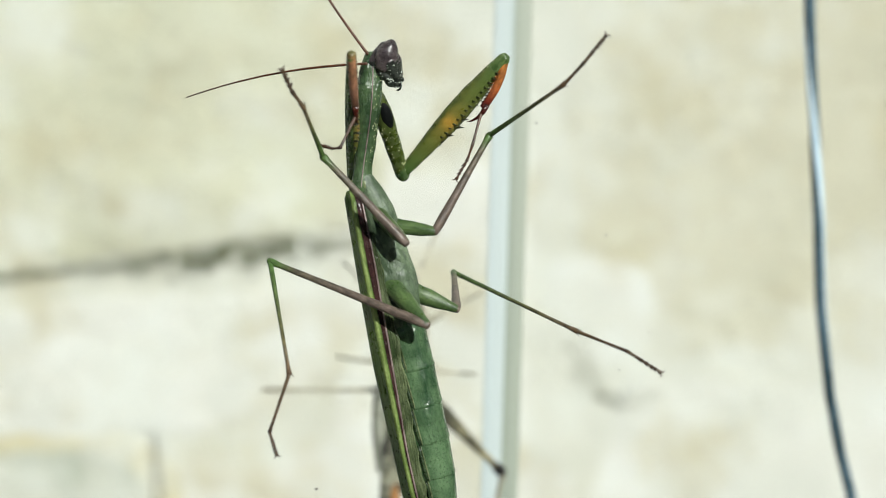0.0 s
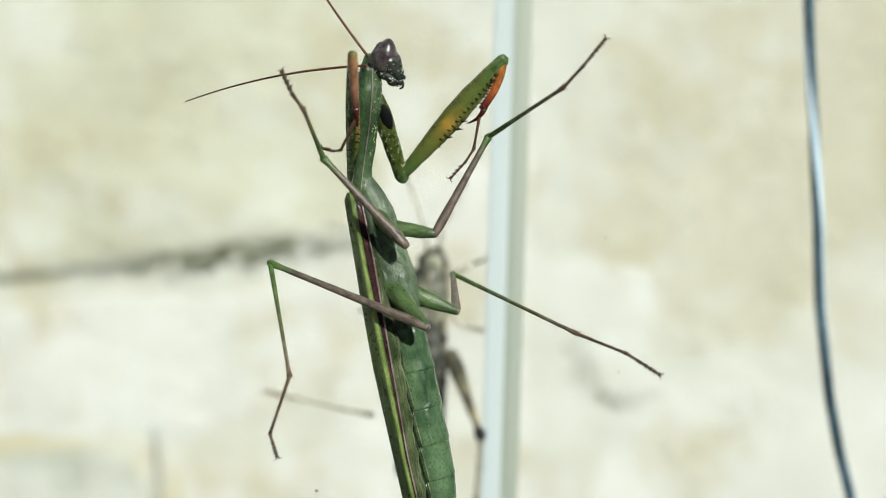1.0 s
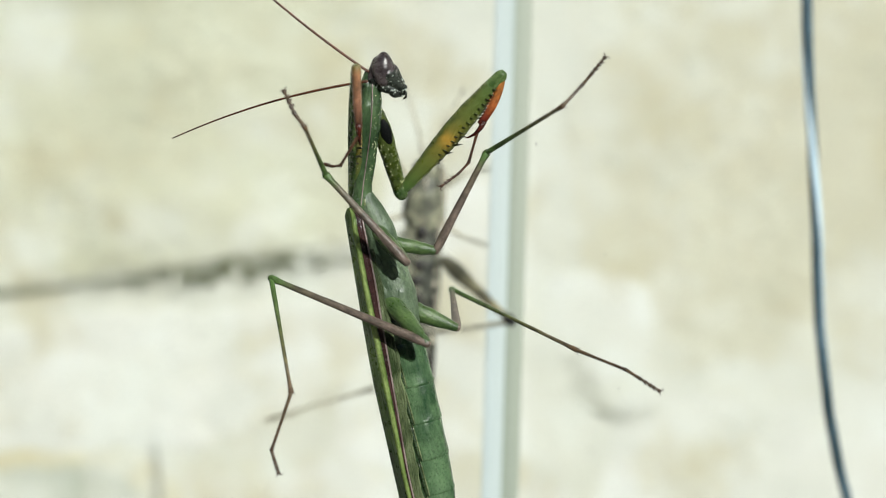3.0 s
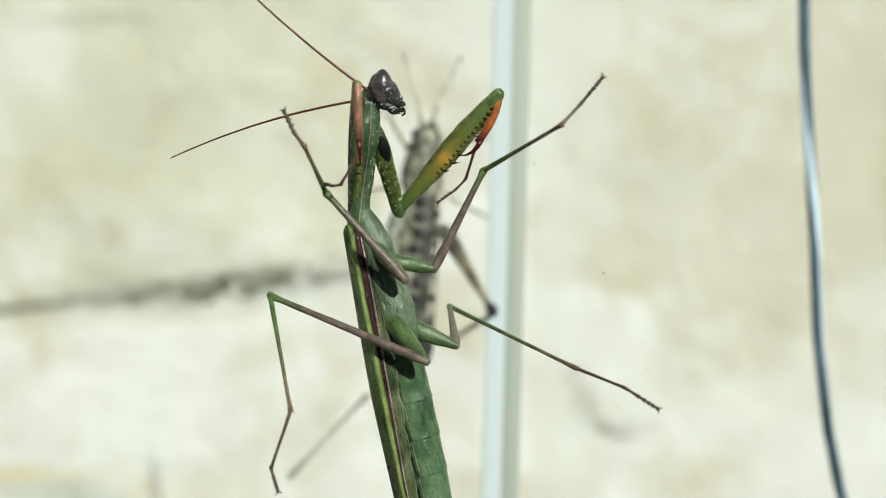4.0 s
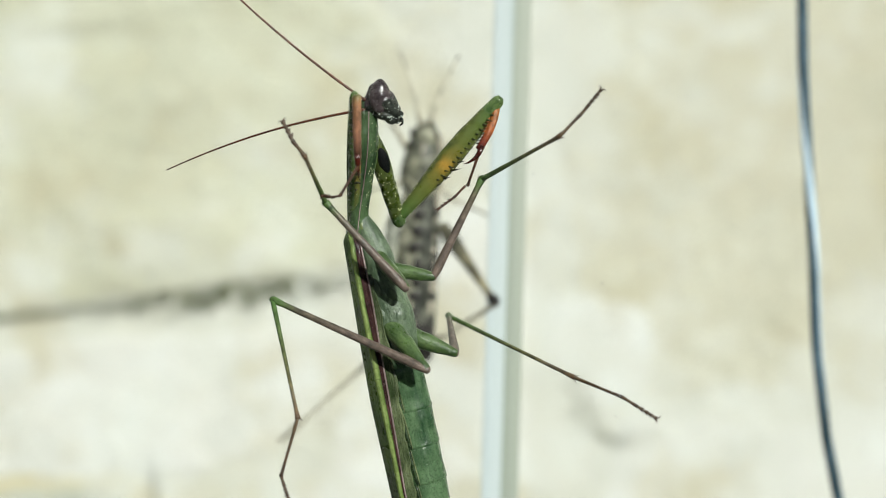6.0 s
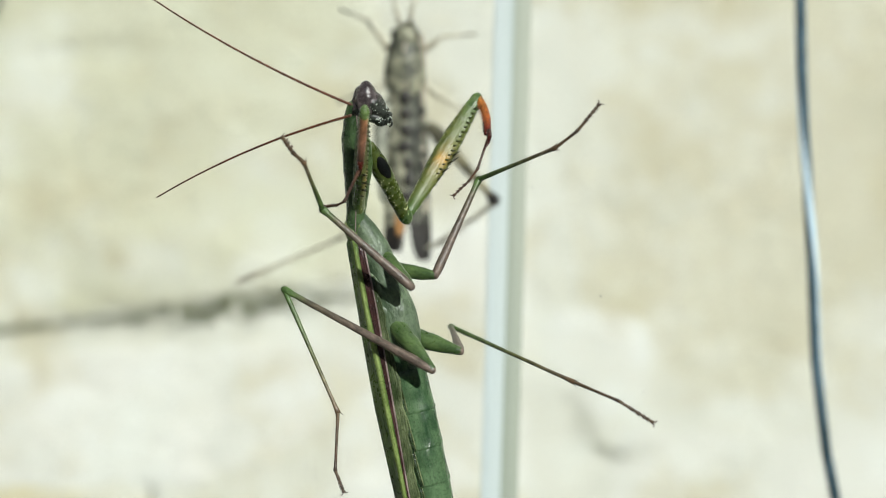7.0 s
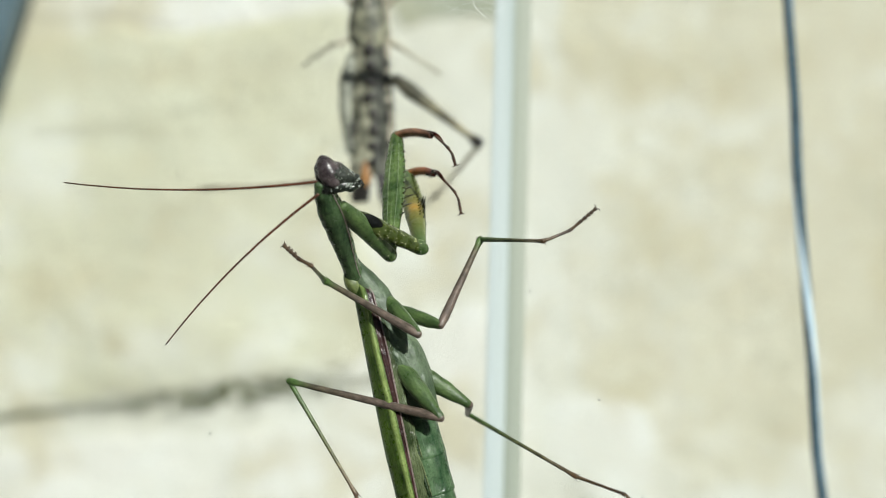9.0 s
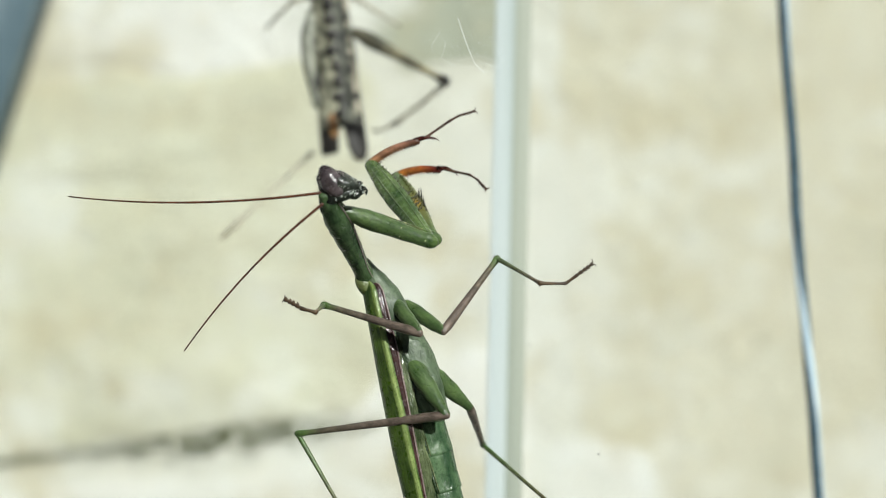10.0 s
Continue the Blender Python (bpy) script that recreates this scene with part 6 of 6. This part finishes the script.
    walk(hind_r[0], limbs(here, [
        (0, -3.61, 14.5, 384.38, 1.76, 14, 382.28),
        (1, -3.61, 14.5, 384.38, 1.76, 14, 382.28),
        (1.4, -3.61, 14.5, 384.38, 1.76, 14, 382.28),
        (2.5, -3.61, 14.5, 384.38, 1.76, 14, 382.28),
        (4.5, -3.61, 14.5, 384.38, 1.76, 14, 382.28),
        (5.5, -3.61, 14.5, 384.38, 1.76, 14, 382.28),
        (7, -2.7, 14.5, 386.09, 2.52, 12.45, 384.65),
        (7.5, -2.18, 14.5, 387.4, 3.41, 14.25, 385.92),
        (8, -1.91, 14.5, 388.24, 3.47, 14.18, 386.12),
        (8.5, -1.39, 14.5, 389.7, 3.96, 14.18, 387.53),
        (9, -1.03, 14.5, 393.99, 3.85, 14.87, 390.9),
        (9.5, 0.01, 14.5, 398.74, 4.16, 15.83, 394.93),
        (10, 0.17, 14.5, 401, 4.11, 16.71, 397.38),
    ]))
    walk(hind_r[1], limbs(here, [
        (0, 1.76, 14, 382.28, 1.52, 29, 385.88),
        (1, 1.76, 14, 382.28, 1.43, 28.98, 385.95),
        (1.4, 1.76, 14, 382.28, 1.39, 28.97, 385.97),
        (2.5, 1.76, 14, 382.28, 1.28, 28.95, 386.05),
        (4.5, 1.76, 14, 382.28, 0.96, 28.9, 386.22),
        (5.5, 1.76, 14, 382.28, 0.95, 28.9, 386.22),
        (7, 2.52, 12.45, 384.65, 1.36, 27.71, 386.64),
        (7.5, 3.41, 14.25, 385.92, 1.36, 29.48, 387.29),
        (8, 3.47, 14.18, 386.12, 1.81, 29.45, 387.62),
        (8.5, 3.96, 14.18, 387.53, 2.7, 29.54, 388.23),
        (9, 3.85, 14.87, 390.9, 3.99, 30.07, 388.3),
        (9.5, 4.16, 15.83, 394.93, 5.5, 30.58, 390.59),
        (10, 4.11, 16.71, 397.38, 6.26, 30.72, 391.3),
    ]))
    walk(hind_r[2], limbs(here, [
        (0, 1.52, 29, 385.88, 16.87, 8, 380.09),
        (1, 1.43, 28.98, 385.95, 16.88, 8.08, 380.08),
        (1.4, 1.39, 28.97, 385.97, 16.88, 8.11, 380.08),
        (2.5, 1.28, 28.95, 386.05, 16.89, 8.2, 380.06),
        (4.5, 0.96, 28.9, 386.22, 16.92, 8.48, 380.03),
        (5.5, 0.95, 28.9, 386.22, 16.92, 8.48, 380.03),
        (7, 1.36, 27.71, 386.64, 16.89, 6.73, 381.3),
        (7.5, 1.36, 29.48, 387.29, 17.15, 8.61, 382.25),
        (8, 1.81, 29.45, 387.62, 17.35, 8.45, 382.38),
        (8.5, 2.7, 29.54, 388.23, 17.5, 8.09, 382.66),
        (9, 3.99, 30.07, 388.3, 17.33, 7.8, 382.3),
        (9.5, 5.5, 30.58, 390.59, 17.61, 8.12, 382.91),
        (10, 6.26, 30.72, 391.3, 17.19, 7.88, 383.02),
    ]))
    walk(hind_r[3], limbs(here, [
        (0, 16.87, 8, 380.09, 22.39, 3, 378.31),
        (1, 16.88, 8.08, 380.08, 22.4, 3.09, 378.3),
        (1.4, 16.88, 8.11, 380.08, 22.41, 3.12, 378.29),
        (2.5, 16.89, 8.2, 380.06, 22.42, 3.22, 378.28),
        (4.5, 16.92, 8.48, 380.03, 22.46, 3.51, 378.23),
        (5.5, 16.92, 8.48, 380.03, 22.46, 3.51, 378.23),
        (7, 16.89, 6.73, 381.3, 21.67, 0.94, 379.76),
        (7.5, 17.15, 8.61, 382.25, 22.31, 3.16, 380.75),
        (8, 17.35, 8.45, 382.38, 22.6, 3.14, 380.67),
        (8.5, 17.5, 8.09, 382.66, 22.78, 2.79, 381.05),
        (9, 17.33, 7.8, 382.3, 22.65, 2.48, 380.89),
        (9.5, 17.61, 8.12, 382.91, 22.79, 2.85, 380.9),
        (10, 17.19, 7.88, 383.02, 22.53, 2.83, 380.86),
    ]))
    walk(hind_r[4], limbs(here, [
        (0, 22.39, 3, 378.31, 26.17, 0.9, 376.02),
        (1, 22.4, 3.09, 378.3, 26.18, 1, 376),
        (1.4, 22.41, 3.12, 378.29, 26.19, 1.04, 376),
        (2.5, 22.42, 3.22, 378.28, 26.21, 1.15, 375.98),
        (4.5, 22.46, 3.51, 378.23, 26.27, 1.48, 375.92),
        (5.5, 22.46, 3.51, 378.23, 26.27, 1.48, 375.92),
        (7, 21.67, 0.94, 379.76, 25.73, -0.16, 377.27),
        (7.5, 22.31, 3.16, 380.75, 26.26, 2.06, 378.08),
        (8, 22.6, 3.14, 380.67, 26.54, 2.04, 377.98),
        (8.5, 22.78, 2.79, 381.05, 26.55, 1.67, 378.14),
        (9, 22.65, 2.48, 380.89, 26.27, 1.33, 377.81),
        (9.5, 22.79, 2.85, 380.9, 26.45, 1.71, 377.87),
        (10, 22.53, 2.83, 380.86, 26.19, 1.68, 377.83),
    ]))
    walk(antenna_a, limbs(here, [
        (0, -9.67, 13, 415.17, -26.68, 17.27, 444.3),
        (1, -9.62, 11.72, 415.19, -26.75, 17.28, 444.03),
        (1.4, -9.63, 11.73, 415.25, -32.83, 13.64, 440.04),
        (2.5, -9.66, 11.72, 415.41, -35.49, 11.69, 437.52),
        (4.5, -9.82, 11.8, 415.71, -34.66, 10.59, 438.89),
        (5.5, -9.82, 11.79, 415.71, -34.73, 10.22, 438.79),
        (7, -11.07, 6.47, 416.24, -40.75, 8.04, 432.76),
        (7.5, -12.11, 6.08, 417.44, -44.65, 8.33, 427.03),
        (8, -12.71, 2.97, 417.16, -46.05, 8.72, 420.45),
        (8.5, -14.34, 2.68, 417.25, -47.81, 8.19, 419.47),
        (9, -15.2, 1.65, 419.32, -48.51, 8.42, 419.94),
        (9.5, -14.5, 0.68, 422.82, -47.76, 7.7, 423.21),
        (10, -14.67, 0.64, 424.52, -47.95, 7.61, 425.01),
    ]))
    walk(antenna_b, limbs(here, [
        (0, -9.76, 12, 413.79, -35.44, 25.01, 410.29),
        (1, -9.71, 10.72, 413.82, -35.35, 23.73, 410.02),
        (1.4, -9.72, 10.73, 413.88, -36.48, 20, 407.63),
        (2.5, -9.75, 10.72, 414.04, -36.49, 19.68, 407.26),
        (4.5, -9.9, 10.8, 414.34, -36.76, 18.98, 407.08),
        (5.5, -9.9, 10.79, 414.34, -36.87, 18.52, 407),
        (7, -11.36, 5.47, 414.88, -37.46, 13.09, 404.79),
        (7.5, -12.17, 5.08, 415.79, -36.89, 9.97, 401.43),
        (8, -12.49, 1.97, 415.68, -35.16, 9.79, 399.36),
        (8.5, -14.1, 1.68, 415.7, -36.12, 9.44, 398.5),
        (9, -14.95, 0.65, 417.62, -35.4, 9.33, 398.98),
        (9.5, -14.39, -0.32, 420.97, -33.45, 11.68, 402.7),
        (10, -14.28, -0.36, 423, -33.53, 11.79, 405.04),
    ]))
    still = {t: Matrix.Identity(4) for t in (0, 0.5, 0.8, 1, 1.2, 1.4, 1.5, 1.6, 1.8, 2.5, 4, 4.5, 5.5, 7, 7.5, 8, 8.5, 9, 9.5, 10)}
    there = dict(limbs(still, [
        (0, -7.25, 109.46, 374.22, -8.51, 109.46, 325.19),
        (0.5, -7.12, 109.5, 371.48, -8.36, 109.5, 322.46),
        (0.8, -3.35, 109.54, 379.05, -5.84, 109.54, 330.08),
        (1, -2.15, 109.56, 384.16, -5.21, 109.56, 335.22),
        (1.2, -2.51, 109.59, 390.92, -5.82, 109.59, 341.99),
        (1.4, -2.17, 109.63, 395.47, -6.19, 109.63, 346.61),
        (1.5, -2.18, 109.65, 396.22, -6.32, 109.65, 347.36),
        (1.6, -2.19, 109.66, 396.64, -6.44, 109.66, 347.78),
        (1.8, -3.08, 109.68, 399.46, -6.65, 109.68, 350.55),
        (2.5, -3.14, 109.72, 401.6, -7.17, 109.72, 352.72),
        (4, -3.27, 109.9, 416.77, -7.23, 109.9, 367.89),
        (4.5, -2.97, 109.97, 414.06, -7.39, 109.97, 365.21),
        (5.5, -3.06, 110.04, 414.2, -7.45, 110.04, 365.37),
        (7, -7.79, 110.19, 442.54, -7.1, 110.19, 393.5),
        (7.5, -11.51, 110.22, 452.4, -9.94, 110.22, 403.39),
        (8, -14.88, 110.29, 459.76, -11.51, 110.29, 410.84),
        (8.5, -15.76, 110.33, 466.97, -13.12, 110.33, 418),
        (9, -15.59, 110.42, 472.68, -13.87, 110.42, 423.67),
        (9.5, -19.99, 110.45, 484.33, -16.6, 110.45, 435.41),
        (10, -25.78, 110.53, 493.22, -20.24, 110.53, 444.48),
    ]))
    walk(hopper, list(there.items()))
    walk(hop_femur, limbs(there, [
        (0, -2.64, 107.99, 353.14, 11.77, 94.72, 340.98),
        (0.5, -2.52, 108.03, 350.4, 13.4, 102.51, 334.65),
        (0.8, 0.74, 108.06, 358, 11.07, 102.58, 338.14),
        (1, 1.68, 108.09, 363.11, 7.41, 90.65, 349.17),
        (1.2, 1.22, 108.12, 369.88, 9.71, 94.28, 353.52),
        (1.4, 1.25, 108.16, 374.46, 7.97, 95.96, 356.1),
        (1.5, 1.19, 108.18, 375.21, 7.41, 96.16, 356.55),
        (1.6, 1.14, 108.19, 375.64, 12.41, 91.6, 364.27),
        (1.8, 0.54, 108.2, 378.43, 14.14, 93.15, 367.5),
        (2.5, 0.27, 108.25, 380.59, 14.15, 92.29, 371.43),
        (4, 0.17, 108.42, 395.75, 10.1, 95.87, 379.16),
        (4.5, 0.28, 108.5, 393.05, 10.01, 93.66, 378.34),
        (5.5, 0.2, 108.57, 393.2, 9.97, 94.01, 378.24),
        (7, -2.35, 108.72, 421.45, 10.81, 98.4, 405.59),
        (7.5, -5.69, 108.75, 431.33, 4.82, 103.08, 411.61),
        (8, -8.29, 108.82, 438.74, 11.83, 100.81, 430.8),
        (8.5, -9.47, 108.86, 445.92, 10.04, 109.51, 433.67),
        (9, -9.7, 108.94, 451.61, 8.12, 105.66, 437.38),
        (9.5, -13.38, 108.97, 463.29, -1.23, 101.52, 445.18),
        (10, -18.26, 109.06, 472.27, 1.36, 105.6, 460.65),
    ]))
    walk(hop_tibia, limbs(there, [
        (0, 11.77, 94.72, 340.98, 8.93, 101.1, 325.3),
        (0.5, 13.4, 102.51, 334.65, 7.75, 108.21, 319.49),
        (0.8, 11.07, 102.58, 338.14, 7.78, 109.32, 322.7),
        (1, 7.41, 90.65, 349.17, 6.57, 99, 334.2),
        (1.2, 9.71, 94.28, 353.52, 1.78, 100.73, 339.72),
        (1.4, 7.97, 95.96, 356.1, 5.1, 102.42, 340.45),
        (1.5, 7.41, 96.16, 356.55, 5.1, 103.28, 341.1),
        (1.6, 12.41, 91.6, 364.27, 1.77, 103.82, 370.05),
        (1.8, 14.14, 93.15, 367.5, 1.45, 104.3, 370.73),
        (2.5, 14.15, 92.29, 371.43, -1.46, 99.47, 370.68),
        (4, 10.1, 95.87, 379.16, 1.96, 109.5, 372.65),
        (4.5, 10.01, 93.66, 378.34, -2.35, 102.05, 369.87),
        (5.5, 9.97, 94.01, 378.24, -2.41, 102.34, 369.76),
        (7, 10.81, 98.4, 405.59, -0.84, 107.7, 397.09),
        (7.5, 4.82, 103.08, 411.61, -1.79, 109.76, 397.24),
        (8, 11.83, 100.81, 430.8, 3.57, 115.28, 426.66),
        (8.5, 10.04, 109.51, 433.67, -0.11, 122.5, 428.88),
        (9, 8.12, 105.66, 437.38, -1.78, 114.82, 426.77),
        (9.5, -1.23, 101.52, 445.18, -1.47, 102.94, 428.08),
        (10, 1.36, 105.6, 460.65, -10.52, 115.63, 453.37),
    ]))
    walk(hop_other, limbs(there, [
        (0, -13.63, 114.36, 354.14, -39.31, 122.5, 352.71),
        (0.5, -13.99, 114.4, 349.34, -39.76, 122.35, 350.2),
        (0.8, -14.32, 114.44, 349.21, -39.1, 123.73, 354.41),
        (1, -14.89, 114.46, 348.93, -39.43, 125.15, 352.21),
        (1.2, -14.34, 114.5, 341.86, -32.82, 125.47, 325.54),
        (1.4, -13.14, 114.53, 350.31, -36.09, 125.1, 340.84),
        (1.5, -13.14, 114.55, 355.79, -37.86, 123.82, 350.26),
        (1.6, -12.54, 114.56, 355.51, -37.44, 122.75, 349.17),
        (1.8, -13.72, 114.58, 356.01, -38.62, 123.49, 350.71),
        (2.5, -14.38, 114.63, 356.9, -39.28, 123.93, 352.32),
        (4, -16.05, 114.8, 360.03, -33.8, 121.38, 340.81),
        (4.5, -15.48, 114.87, 361.4, -33.19, 121.04, 342.03),
        (5.5, -15.54, 114.94, 361.31, -33.26, 121.11, 341.93),
        (7, -20.71, 115.09, 398.63, -44.67, 122.18, 388.46),
        (7.5, -21.67, 115.12, 406.92, -46.19, 120.81, 397.23),
        (8, -22.34, 115.19, 411.85, -44.8, 120.39, 397.84),
        (8.5, -23.04, 115.24, 417.31, -42.47, 120.66, 399.41),
        (9, -27.01, 115.32, 430.36, -53.02, 122.44, 429.82),
        (9.5, -24.83, 115.35, 437.81, -49.35, 120.87, 428.03),
        (10, -27.85, 115.43, 447.44, -47.79, 113.42, 427.93),
    ]))


motions()
